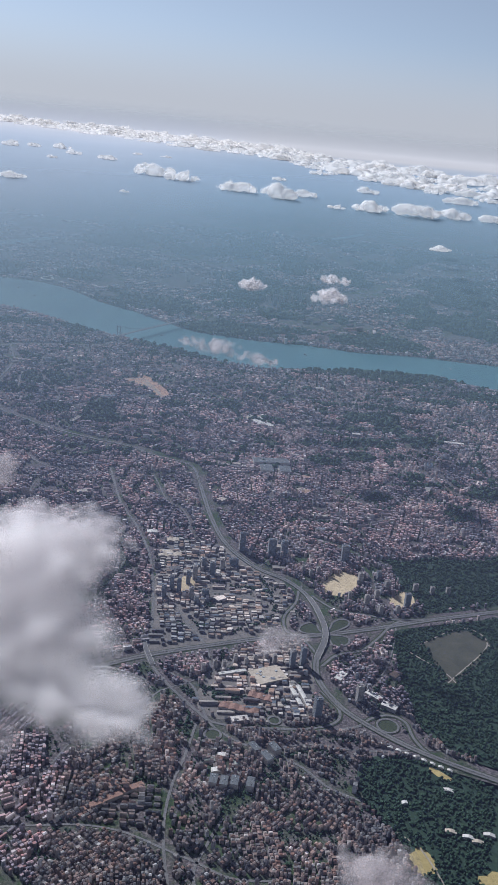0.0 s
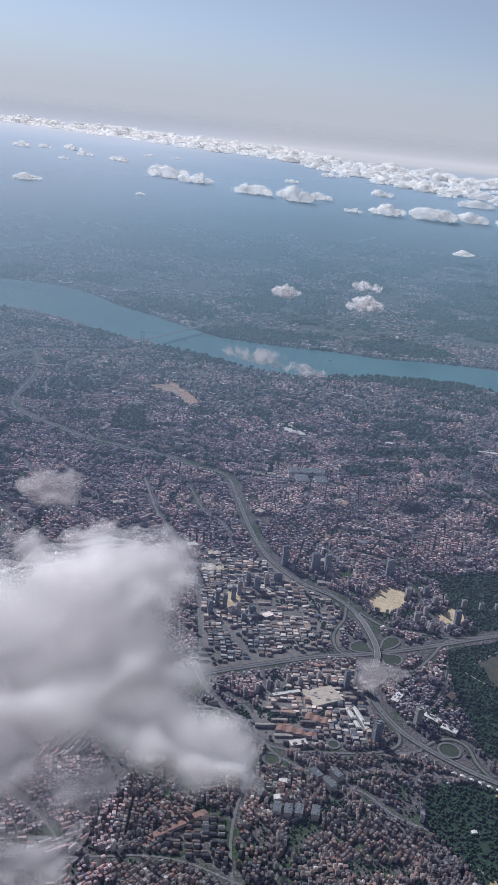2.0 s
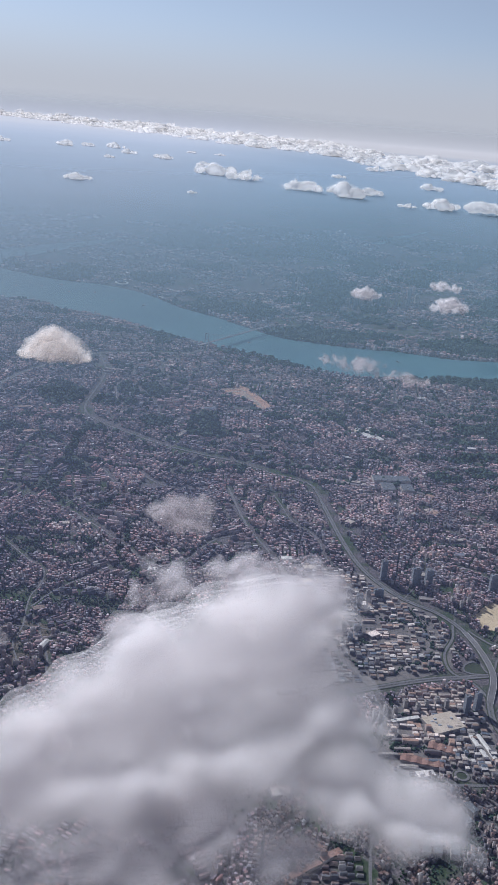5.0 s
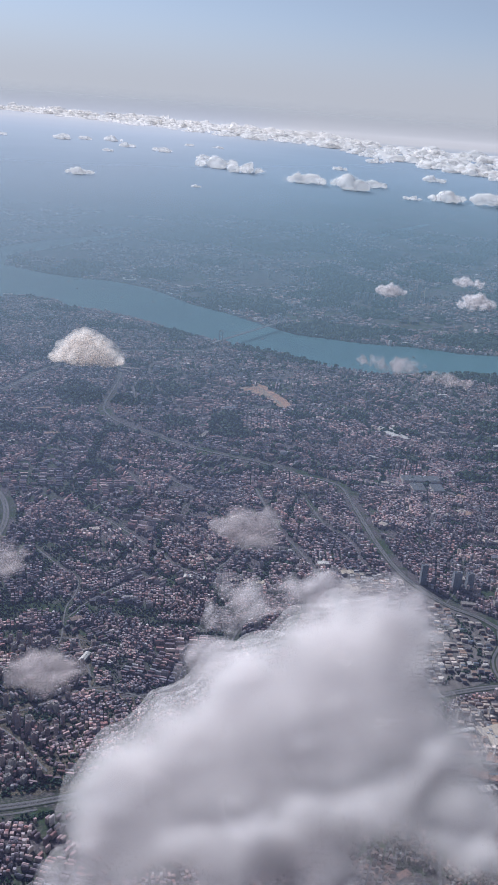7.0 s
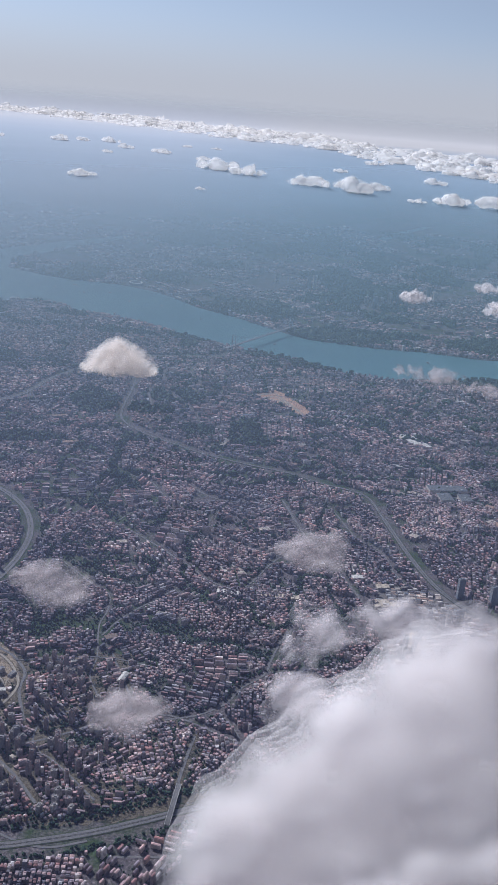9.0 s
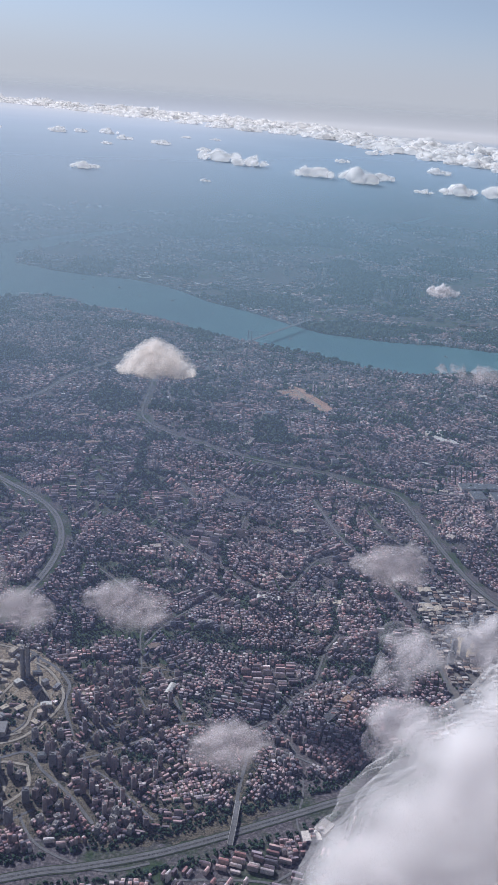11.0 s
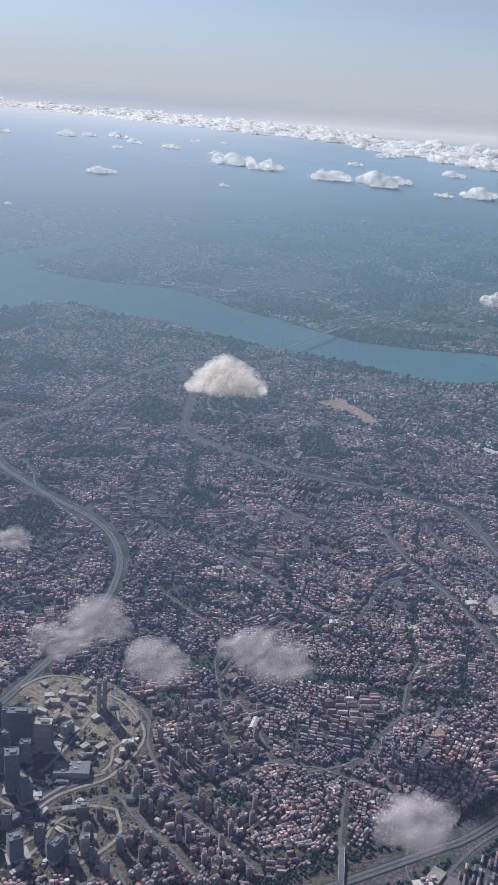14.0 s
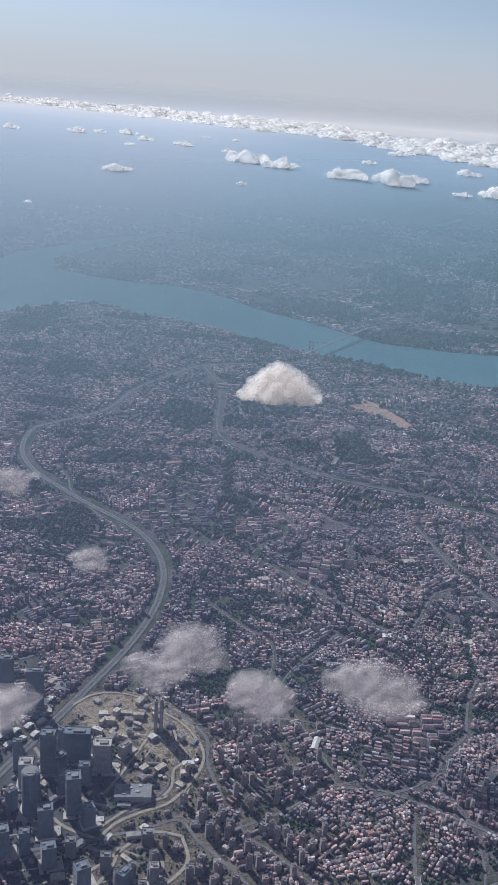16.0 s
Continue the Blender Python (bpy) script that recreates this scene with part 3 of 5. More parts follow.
slab("water", [(78, 1815), (96, 1838), (120, 1890), (150, 1972), (195, 2052), (228, 2122), (214, 2122), (184, 2062), (138, 1984), (104, 1896), (82, 1844)], 0.14, M_WATER, "pale far reservoir among hazy hills", "water")


def haze_sheet(name, ys, zs, mat, label):
    ys, zs = np.array(ys, dtype=float), np.array(zs, dtype=float)
    xs = np.linspace(-3400, 3400, 18)
    X, I = np.meshgrid(xs, np.arange(len(ys)), indexing="ij")
    v = np.c_[X.ravel(), ys[I.ravel()], zs[I.ravel()]]
    i, j = np.meshgrid(np.arange(17), np.arange(len(ys) - 1), indexing="ij")
    k = (i * len(ys) + j).ravel()
    return tagged(mesh_object(name, v, np.c_[k, k + len(ys), k + len(ys) + 1, k + 1], mat, smooth=True), label, "haze", kind="structure")


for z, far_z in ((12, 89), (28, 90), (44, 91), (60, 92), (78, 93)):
    haze_sheet("haze_layer", [20, 600, 1000, 1250, 1500, 3600, 4950], [z, z, z * 0.8 + far_z * 0.2, z * 0.4 + far_z * 0.6, far_z, far_z, far_z], M_HAZE, "thin tinted sheet painting blue haze over the land")
haze_sheet("haze_layer", [20, 600, 2000, 3600, 4500, 4650, 4800, 4950], [94, 94, 94, 94, 94, 118, 166, 232], M_HORIZON, "top tinted sheet painting the haze edge into the sky")


# ---- roads ----
def road(name, line, strips, label, z=0.16):
    made = tagged(new(name), label, "road", kind="structure")
    pts = glide(line, 2.0)
    for word, a, b, up, mat in strips:
        v, f = ribbon(pts, a, b, z + up)
        mesh_object(word, v, f, mat, parent=made)
    return made


def dual(k):
    return [(word, a * k, b * k, up, mat) for word, a, b, up, mat in DUAL]


DUAL = [("verge", -2.2, 2.2, -0.03, M_VERGE), ("carriageway", -1.65, -0.3, 0.03, M_ROAD), ("carriageway", 0.3, 1.65, 0.03, M_ROAD), ("median", -0.07, 0.07, 0.06, M_BAND)]
road("motorway", MOTORWAY_CROSS, dual(0.85), "grey multi-lane motorway with a central barrier")
road("motorway", MOTORWAY_EAST[12:], dual(0.8), "grey multi-lane motorway curving between the blocks", 0.3)
road("trunk_road", MOTORWAY_EAST[:13], dual(0.48), "grey dual road winding through dense housing", 0.3)
road("motorway", MOTORWAY_WEST, DUAL, "wide grey motorway in a long bend", 0.16)
road("road", FAR_ROAD, [("carriageway", -1.5, 1.5, 0.0, M_ROAD)], "grey approach road beyond the bridge")
for line in RAMPS:
    road("slip_road", line, [("verge", -1.3, 1.3, 0.02, M_VERGE), ("carriageway", -0.6, 0.6, 0.1, M_ROAD)], "grey single-lane slip road of the interchange")
for leaf in LEAVES:
    slab("grass_island", [tuple(p) for p in leaf], 0.13, M_VERGE, "green grass island inside the interchange", "grass")
    road("loop_road", leaf, [("carriageway", -0.5, 0.5, 0.14, M_ROAD)], "grey looping slip road round a grass island")
for (x, y), r in LOOPS:
    ring = [(x + r * math.cos(a), y + r * math.sin(a)) for a in np.linspace(0, 2 * math.pi, 13)]
    road("loop_road", ring, [("carriageway", -0.5, 0.5, 0.14, M_ROAD)], "grey looping slip road round a grass island")
    slab("grass_island", [(x + (r + 0.9) * math.cos(a), y + (r + 0.9) * math.sin(a)) for a in np.linspace(0, 5.7, 11)], 0.14, M_VERGE, "green grass island inside the interchange", "grass")
for line, half in AVENUES:
    road("avenue", line, [("carriageway", -half * 0.5, half * 0.5, 0.0, M_ROAD)], "light grey avenue through the town")


TRACKS = [[(-246, 398), (-238, 392), (-226, 396), (-216, 390), (-214, 378), (-220, 366)], [(-250, 384), (-240, 380), (-228, 384), (-216, 380)], [(-262, 326), (-248, 330), (-236, 322), (-226, 328), (-212, 324)],
          [(-256, 312), (-240, 316), (-224, 312), (-212, 318)], [(98, 396), (124, 417), (134, 403), (108, 366)], [(92, 391), (108, 374), (112, 366)], [(124, 417), (119, 426)], [(134, 403), (142, 395)],
          [(72, 268), (80, 260), (86, 244), (92, 228)], [(-200, 350), (-198, 362), (-200, 374), (-198, 386)]]
for line in ([(-107, 806), (-94, 815), (-84, 797), (-72, 773)], [(-103, 800), (-92, 805), (-83, 789), (-70, 766)], [(-98, 799), (-88, 794), (-79, 780)]):
    road("haul_road", line, [("carriageway", -0.8, 0.8, -0.02, M_TRACK)], "pale haul road along a quarry bench")
for line in SITE_ROADS:
    road("site_road", line, [("verge", -0.95, 0.95, 0.0, M_SITE), ("carriageway", -0.55, 0.55, 0.05, M_TRACK)], "dusty tan road winding between the towers")
for line in TRACKS:
    road("track", line, [("carriageway", -0.3, 0.3, -0.02, M_TRACK)], "pale unpaved track over bare ground")
for line, half in STREETS:
    keep = [p for p in line if land_at(np.array([p[0]]), np.array([p[1]]))[0] == 1]
    if len(keep) > 3:
        road("street", keep, [("carriageway", -half * 0.6, half * 0.6, -0.05, M_ROAD)], "grey side street through dense housing")


# ---- town fabric ----
def town(seed, x_lo, x_hi, y_lo, y_hi, spacing, size, height, gap, keep, within, avoid=(), course=None):
    """Blocks of houses on street grids whose direction changes from quarter to quarter. Returns rows of x, y, width, depth, height, angle."""
    rng = np.random.RandomState(seed)
    n = int((x_hi - x_lo) * (y_hi - y_lo) / spacing ** 2)
    sx, sy = rng.uniform(x_lo, x_hi, n), rng.uniform(y_lo, y_hi, n)
    turn = rng.normal(0.35, 0.45, n) + (rng.rand(n) < 0.3) * rng.uniform(-0.8, 0.8, n)
    if course is not None:
        turn = rng.normal(course, 0.05, n)
    rows = []
    w0, d0 = size
    for i in np.where(in_reach(sx, sy))[0]:
        c, s = math.cos(turn[i]), math.sin(turn[i])
        rowed = rng.rand() < (0.26 if sx[i] < -60 else 0.07)
        w, d = (w0 * rng.uniform(2.0, 3.4), d0 * 0.9) if rowed else (w0 * rng.uniform(0.8, 1.3), d0 * rng.uniform(0.85, 1.15))
        street = gap * (rng.uniform(1.2, 1.9) if rowed else rng.uniform(0.6, 1.4))
        reach = spacing * 1.3
        ny, nx = int(2 * reach / (d + street / 2)) + 1, int(2 * reach / w) + 1
        jj, ii = np.meshgrid(np.arange(ny), np.arange(nx), indexing="ij")
        v = -reach + jj * d * (1.04 + (0.55 if rowed else 0)) + (jj // 2) * street
        u = -reach + ii * w * 1.08 + (ii // 7) * street
        u, v = u.ravel() + rng.normal(0, 0.08 * w, u.size), v.ravel() + rng.normal(0, 0.05 * d, u.size)
        x, y = sx[i] + c * u - s * v, sy[i] + s * u + c * v
        near = np.abs(x - sx[i]) + np.abs(y - sy[i]) < 3 * reach
        x, y = x[near], y[near]
        d2 = (x[:, None] - sx[None]) ** 2 + (y[:, None] - sy[None]) ** 2 if n < 900 else None
        if d2 is None:
            close = np.where((np.abs(sx - sx[i]) < 3.2 * spacing) & (np.abs(sy - sy[i]) < 3.2 * spacing))[0]
            own = close[np.argmin((x[:, None] - sx[close][None]) ** 2 + (y[:, None] - sy[close][None]) ** 2, axis=1)] == i
        else:
            own = d2.argmin(1) == i
        own &= (rng.rand(len(x)) < keep * rng.uniform(0.75, 1.0)) & (y > y_lo) & (y <= y_hi)
        x, y = x[own], y[own]
        m = len(x)
        ww, dd = w * rng.uniform(0.7, 1.0, m), d * rng.uniform(0.72, 0.98, m)
        hh = height * rng.uniform(0.75, 1.35) * rng.uniform(0.65, 1.35, m) * np.where(rng.rand(m) < 0.04, 1.9, 1.0)
        rows.append(np.c_[x, y, ww, dd, hh, np.full(m, turn[i])])
    r = np.concatenate(rows)
    ok = (land_at(r[:, 0], r[:, 1]) == 0) & in_reach(r[:, 0], r[:, 1])
    if within is not None:
        ok &= np.any([inside(r[:, 0], r[:, 1], p) for p in within], axis=0)
    for p in avoid:
        ok &= ~inside(r[:, 0], r[:, 1], p)
    return r[ok]


def houses(name, rows, mats, label, category, pitched=True, ridge=0.28):
    """Joins rows of houses into one mesh: walls, eaves and a hipped or flat roof for each."""
    n = len(rows)
    rng = np.random.RandomState(n % 1000)
    x, y, w, d, h, a = rows.T
    c, s = np.cos(a), np.sin(a)

    def corner(u, v, z):
        return np.c_[x + c * u - s * v, y + s * u + c * v, z]

    base = [corner(su * w / 2, sv * d / 2, np.zeros(n) - 0.05) for su, sv in ((-1, -1), (1, -1), (1, 1), (-1, 1))]
    top = [corner(su * w / 2, sv * d / 2, h) for su, sv in ((-1, -1), (1, -1), (1, 1), (-1, 1))]
    rise = np.where(rng.rand(n) < (0.7 if pitched else 0.0), ridge * np.minimum(w, d) * 0.9, 0.02)
    inset = np.maximum(0.12, (w - d * 0.8) / 2)
    peak = [corner(-inset, 0 * d, h + rise), corner(inset, 0 * d, h + rise)]
    v = np.stack(base + top + peak, 1).reshape(-1, 3)
    o = np.arange(n) * 10
    walls = np.concatenate([np.c_[o + k, o + (k + 1) % 4, o + 4 + (k + 1) % 4, o + 4 + k] for k in range(4)])
    slopes = np.concatenate([np.c_[o + 4, o + 5, o + 9, o + 8], np.c_[o + 6, o + 7, o + 8, o + 9]])
    hips = np.concatenate([np.c_[o + 5, o + 6, o + 9], np.c_[o + 7, o + 4, o + 8]])
    marks = np.concatenate([np.zeros(len(walls)), np.ones(len(slopes)), np.ones(len(hips))])
    quads = np.concatenate([walls, slopes])
    return tagged(mesh_object(name, v, [quads, hips], mats, marks), label, category, kind="stuff")


near = town(1, -320, 160, 205, 470, 20, (1.32, 1.18), 1.6, 0.66, 0.94, None, (INDUSTRY, INDUSTRY_SOUTH, ESTATE))
near = near[(field(near[:, 0], near[:, 1], 7, 21) < 0.79) | (near[:, 1] < 215)]
# the near east keeps the darker roof copy, all other quarters the brightened one
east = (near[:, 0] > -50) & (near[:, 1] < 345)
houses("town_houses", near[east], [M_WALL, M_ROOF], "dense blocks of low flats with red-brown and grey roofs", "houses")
houses("town_houses", near[~east], [M_WALL, M_MAUVE], "dense blocks of flats with brightened pinkish roofs", "houses")
mid = town(2, -400, 230, 470, 700, 26, (1.6, 1.4), 1.65, 0.9, 0.93, None, (INDUSTRY,))
mid = mid[field(mid[:, 0], mid[:, 1], 9, 22) < 0.78]
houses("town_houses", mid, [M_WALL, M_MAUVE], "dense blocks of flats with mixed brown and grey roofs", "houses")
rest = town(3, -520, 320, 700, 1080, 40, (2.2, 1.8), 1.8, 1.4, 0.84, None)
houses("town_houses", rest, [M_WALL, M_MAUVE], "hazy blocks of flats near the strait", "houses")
over = town(5, -800, 560, 1000, 2000, 70, (4.6, 3.4), 2.2, 3.0, 0.75, None)
thin = field(over[:, 0], over[:, 1], 45, 23) * 0.6 + field(over[:, 0], over[:, 1], 17, 24) * 0.4
over = over[thin + 0.00022 * (over[:, 1] - 1000) < 0.6]
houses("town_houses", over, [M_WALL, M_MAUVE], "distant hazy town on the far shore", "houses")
sheds = town(6, -60, 80, 310, 500, 13, (2.7, 1.7), 1.25, 0.8, 0.93, (INDUSTRY, INDUSTRY_SOUTH), course=0.1)
houses("industrial_sheds", sheds, [M_WALL, M_SHED], "low sheds and workshops with pale flat roofs", "sheds", ridge=0.1)
bright = town(8, -340, 220, 300, 900, 60, (7.0, 4.5), 1.3, 30.0, 0.5, None, (ESTATE,))
bright = bright[np.random.RandomState(5).rand(len(bright)) < 0.55]
houses("large_halls", bright, [M_WALL, M_SHED], "scattered halls with pale flat roofs among the houses", "halls", pitched=False)


# ---- trees ----
def canopy(name, x, y, r, label, seed):
    """Many small crowns, each an uneven twenty-sided clump, as one mesh."""
    rng = np.random.RandomState(seed)
    bm = bmesh.new()
    bmesh.ops.create_icosphere(bm, subdivisions=1, radius=1.0)
    bm.verts.ensure_lookup_table()
    v0 = np.array([v.co for v in bm.verts])
    f0 = np.array([[v.index for v in f.verts] for f in bm.faces])
    bm.free()
    n = len(x)
    v = v0[None] * (1 + rng.uniform(-0.3, 0.3, (n, len(v0), 1)))
    v = v * r[:, None, None] * np.array([1, 1, 0.95])
    v = v + np.c_[x, y, r * 0.75][:, None]
    f = f0[None] + (np.arange(n) * len(v0))[:, None, None]
    return tagged(mesh_object(name, v.reshape(-1, 3), f.reshape(-1, 3), M_LEAF), label, "trees", kind="stuff")


trng = np.random.RandomState(12)
tx, ty = trng.uniform(-330, 260, 260000), trng.uniform(205, 620, 260000)
ok = (land_at(tx, ty) == 3) & in_reach(tx, ty) & (trng.rand(len(tx)) < np.where(ty < 480, 0.62, 0.3))
canopy("woods", tx[ok], ty[ok], trng.uniform(0.35, 0.75, ok.sum()) * np.where(ty[ok] < 480, 1, 1.5), "dark green broadleaf woods", 1)
tx, ty = trng.uniform(-330, 160, 110000), trng.uniform(205, 600, 110000)
garden = field(tx, ty, 7, 21)
slopes = inside(tx, ty, DISTRICT) | inside(tx, ty, ESTATE)
ok = (land_at(tx, ty) == 0) & in_reach(tx, ty) & (trng.rand(len(tx)) < np.where(slopes, 0.6, np.where(garden > 0.77, 0.7, 0.04)))
canopy("street_trees", tx[ok], ty[ok], trng.uniform(0.28, 0.62, ok.sum()), "dark green street and garden trees among the houses", 2)
tx, ty = trng.uniform(-420, 320, 110000), trng.uniform(600, 1030, 110000)
ok = (land_at(tx, ty) == 0) & in_reach(tx, ty) & (trng.rand(len(tx)) < np.where(field(tx, ty, 9, 22) + 0.3 * field(tx, ty, 40, 25) > 0.95, 0.45, 0.02))
canopy("street_trees", tx[ok], ty[ok], trng.uniform(0.7, 1.3, ok.sum()), "hazy green garden trees among the blocks of flats", 5)
tx, ty = trng.uniform(-600, 420, 130000), trng.uniform(600, 1250, 130000)
ok = (land_at(tx, ty) == 3) & in_reach(tx, ty) & (trng.rand(len(tx)) < 0.55)
canopy("woods", tx[ok], ty[ok], trng.uniform(1.2, 2.3, ok.sum()), "hazy dark green wooded hillsides", 3)
tx, ty = trng.uniform(-800, 560, 30000), trng.uniform(1020, 1950, 30000)
ok = (land_at(tx, ty) == 3) & in_reach(tx, ty) & ((ty > 1250) | (trng.rand(len(tx)) < 0.4))
canopy("woods", tx[ok], ty[ok], trng.uniform(2.5, 4.5, ok.sum()), "hazy wooded hills beyond the strait", 4)


# ---- landmark buildings ----
def box(bm, w, d, z0, z1, x=0.0, y=0.0, bevel=0.0):
    made = bmesh.ops.create_cube(bm, size=1.0, matrix=Matrix.Translation((x, y, (z0 + z1) / 2)) @ Matrix.Diagonal((w, d, z1 - z0, 1)))
    if bevel:
        edges = list({e for v in made["verts"] for e in v.link_edges})
        bmesh.ops.bevel(bm, geom=edges, offset=bevel, segments=1, affect="EDGES")


def shaft(bm, w, d, z0, z1, sides_n):
    if sides_n == 4:
        box(bm, w, d, z0, z1, bevel=0.05)
    else:
        bmesh.ops.create_cone(bm, cap_ends=True, segments=sides_n, radius1=w / 2, radius2=w / 2, depth=z1 - z0, matrix=Matrix.Translation((0, 0, (z0 + z1) / 2)) @ Matrix.Diagonal((1, d / w, 1, 1)))


def tower(x, y, w, d, h, turn, wall, label, podium=True, sides_n=4, category="tower block"):
    """A high block: shaft, projecting storey bands, parapet, roof plant and a low podium."""
    made = tagged(new("tower_block"), label, category)
    bm = bmesh.new()
    shaft(bm, w, d, 0, h, sides_n)
    part("shaft", bm, wall, made)
    bm = bmesh.new()
    floors = max(4, int(h / 0.38))
    for k in range(1, floors):
        z = h * k / floors
        shaft(bm, w * 1.035, d * 1.035, z - 0.05, z + 0.05, 8 if sides_n != 4 else 4) if sides_n != 4 else box(bm, w + 0.12, d + 0.12, z - 0.05, z + 0.05)
    part("storey_bands", bm, M_BAND, made)
    bm = bmesh.new()
    for sx, sy, bw, bd in ((0, 1, w, 0.12), (0, -1, w, 0.12), (1, 0, 0.12, d - 0.24), (-1, 0, 0.12, d - 0.24)):
        if sides_n == 4:
            box(bm, bw, bd, h, h + 0.22, sx * (w / 2 - 0.06), sy * (d / 2 - 0.06))
    if sides_n != 4:
        bmesh.ops.create_cone(bm, cap_ends=True, segments=sides_n, radius1=w * 0.46, radius2=w * 0.42, depth=0.3, matrix=Matrix.Translation((0, 0, h + 0.15)))
    part("parapet", bm, wall if wall is not M_GLASS else M_BAND, made)
    bm = bmesh.new()
    box(bm, w * 0.45, d * 0.4, h, h + 0.5, w * 0.08, -d * 0.06, 0.04)
    box(bm, w * 0.15, d * 0.2, h, h + 0.35, -w * 0.3, d * 0.2)
    part("roof_plant", bm, M_BAND, made)
    if podium:
        bm = bmesh.new()
        box(bm, w * 1.7, d * 1.5, 0, 0.7, w * 0.15, 0, 0.05)
        part("podium", bm, M_PALE, made)
    made.matrix_basis = pose(x, y, 0, 0, 0, turn)
    return made


def hall(name, x, y, w, d, h, turn, roof, label, category, bays=0, courts=0):
    """A broad low building: walls, roof with a low ridge or bays, roof units."""
    made = tagged(new(name), label, category)
    bm = bmesh.new()
    box(bm, w, d, 0, h)
    part("walls", bm, M_PALE, made)
    bm = bmesh.new()
    n = max(1, bays)
    for k in range(n):
        u0, u1 = -w / 2 + w * k / n, -w / 2 + w * (k + 1) / n
        rise = 0.12 if bays == 0 else min(0.5, 0.18 * (u1 - u0))
        a = [bm.verts.new((u, v, z)) for v in (-d / 2 - 0.08, d / 2 + 0.08) for u, z in ((u0 - 0.02, h + 0.02), ((u0 + u1) / 2, h + 0.02 + rise), (u1 + 0.02, h + 0.02))]
        b = [bm.verts.new((u, v, h)) for v in (-d / 2 - 0.08, d / 2 + 0.08) for u in (u0 - 0.02, u1 + 0.02)]
        for f in ((a[0], a[1], a[4], a[3]), (a[1], a[2], a[5], a[4]), (b[0], b[1], a[2], a[1], a[0]), (b[3], b[2], a[3], a[4], a[5]), (b[0], a[0], a[3], b[2]), (b[1], b[3], a[5], a[2])):
            bm.faces.new(f)
    bmesh.ops.recalc_face_normals(bm, faces=bm.faces)
    part("roof", bm, roof, made)
    rng = random.Random(int(x * 7 + y))
    for _ in range(courts):
        bm = bmesh.new()
        u, v = rng.uniform(-0.38, 0.38) * w, rng.uniform(-0.35, 0.35) * d
        box(bm, min(w * rng.uniform(0.05, 0.14), 1.3), min(d * rng.uniform(0.06, 0.16), 1.0), h, h + rng.uniform(0.25, 0.45), u, v, 0.03)
        part("roof_unit", bm, M_STEEL, made)
    made.matrix_basis = pose(x, y, 0, 0, 0, turn)
    return made


GLASS_LABEL = "tall dark blue glass office tower"
STONE_LABEL = "tall cream concrete tower block"
LANDMARKS = [
    (-263, 394, 6.5, 3.0, 19, 8, 0, 4), (-250, 360, 5.2, 4.0, 17.5, 4, 0, 4), (-241, 367, 9.5, 4.2, 13.5, 4, 0, 4), (-231, 363, 6.5, 4.5, 12.5, 4, 1, 4), (-251, 339, 6.2, 6.0, 18, 0, 0, 12),
    (-237, 341, 5.0, 4.6, 16, 14, 0, 4), (-256, 352, 5.0, 4.5, 11, 8, 1, 4), (-278, 407, 5.5, 3.5, 15, 5, 0, 4), (-242, 350, 4.0, 3.6, 9, 20, 0, 4), (-224, 372, 5.0, 2.6, 5, 55, 1, 4),
    (-262, 330, 5, 4.5, 13, 10, 0, 4), (-268, 345, 4.5, 4, 12, 10, 0, 4), (-256, 320, 5, 4, 11, 20, 0, 4), (-240, 317, 4.5, 4, 9, 20, 0, 4),
    (-244, 330, 5, 4, 12, 14, 0, 4), (-231, 336, 4.0, 3.6, 8, 30, 0, 4), (-228, 310, 4.5, 4.0, 9, 30, 0, 4), (-215, 311, 4.5, 3.0, 7, 60, 0, 4), (-206, 314, 3.0, 2.6, 7, 10, 1, 4),
]
TOWERS_EAST = [
    (9, 482, 3.2, 2.4, 9.5, 12, 0, 4), (26, 478, 4.4, 3.0, 9.0, 10, 0, 4), (33, 479, 3.6, 3.0, 8.5, 10, 0, 4), (68, 479, 4.2, 3.0, 9.0, 5, 0, 4), (36, 367, 2.4, 2.4, 7.5, 15, 0, 4), (41, 370, 2.4, 2.4, 7.5, 15, 0, 4),
    (46, 331, 3.2, 2.8, 8, 20, 0, 4), (65, 345, 2.8, 2.4, 7.0, 20, 1, 4), (98, 434, 3.0, 2.4, 6.5, 10, 0, 4), (105, 452, 2.6, 1.8, 4.6, 10, 1, 4), (114, 451, 2.2, 1.6, 4.2, 10, 1, 4), (123, 453, 2.2, 1.6, 3.6, 10, 1, 4),
    (89, 449, 3.0, 2.2, 5.5, 20, 1, 4), (76, 429, 2.6, 2.0, 6.0, 10, 1, 4), (68, 437, 1.8, 1.6, 4.0, 10, 1, 4), (-26, 429, 2.2, 2.2, 6.6, 5, 0, 4), (-22, 427, 2.2, 2.2, 6.6, 5, 0, 4), (-18, 437, 2.2, 2.0, 6.0, 5, 0, 4),
    (-6, 449, 3.0, 2.4, 6.5, 5, 0, 4), (-8, 424, 3.6, 2.4, 4.5, 5, 0, 4), (5, 462, 5.0, 2.4, 4.5, 15, 0, 4), (83, 424, 2.2, 2.0, 4.6, 10, 1, 4), (92, 426, 2.2, 2.0, 4.2, 10, 1, 4),
]
TOWERS_EAST += [(x, y, 1.7, 1.7, 3.9, 15, 1, 4) for x, y in ((-9, 354), (-4, 357), (1, 361), (5, 361), (10, 367), (15, 365), (19, 368), (24, 371), (28, 370))]
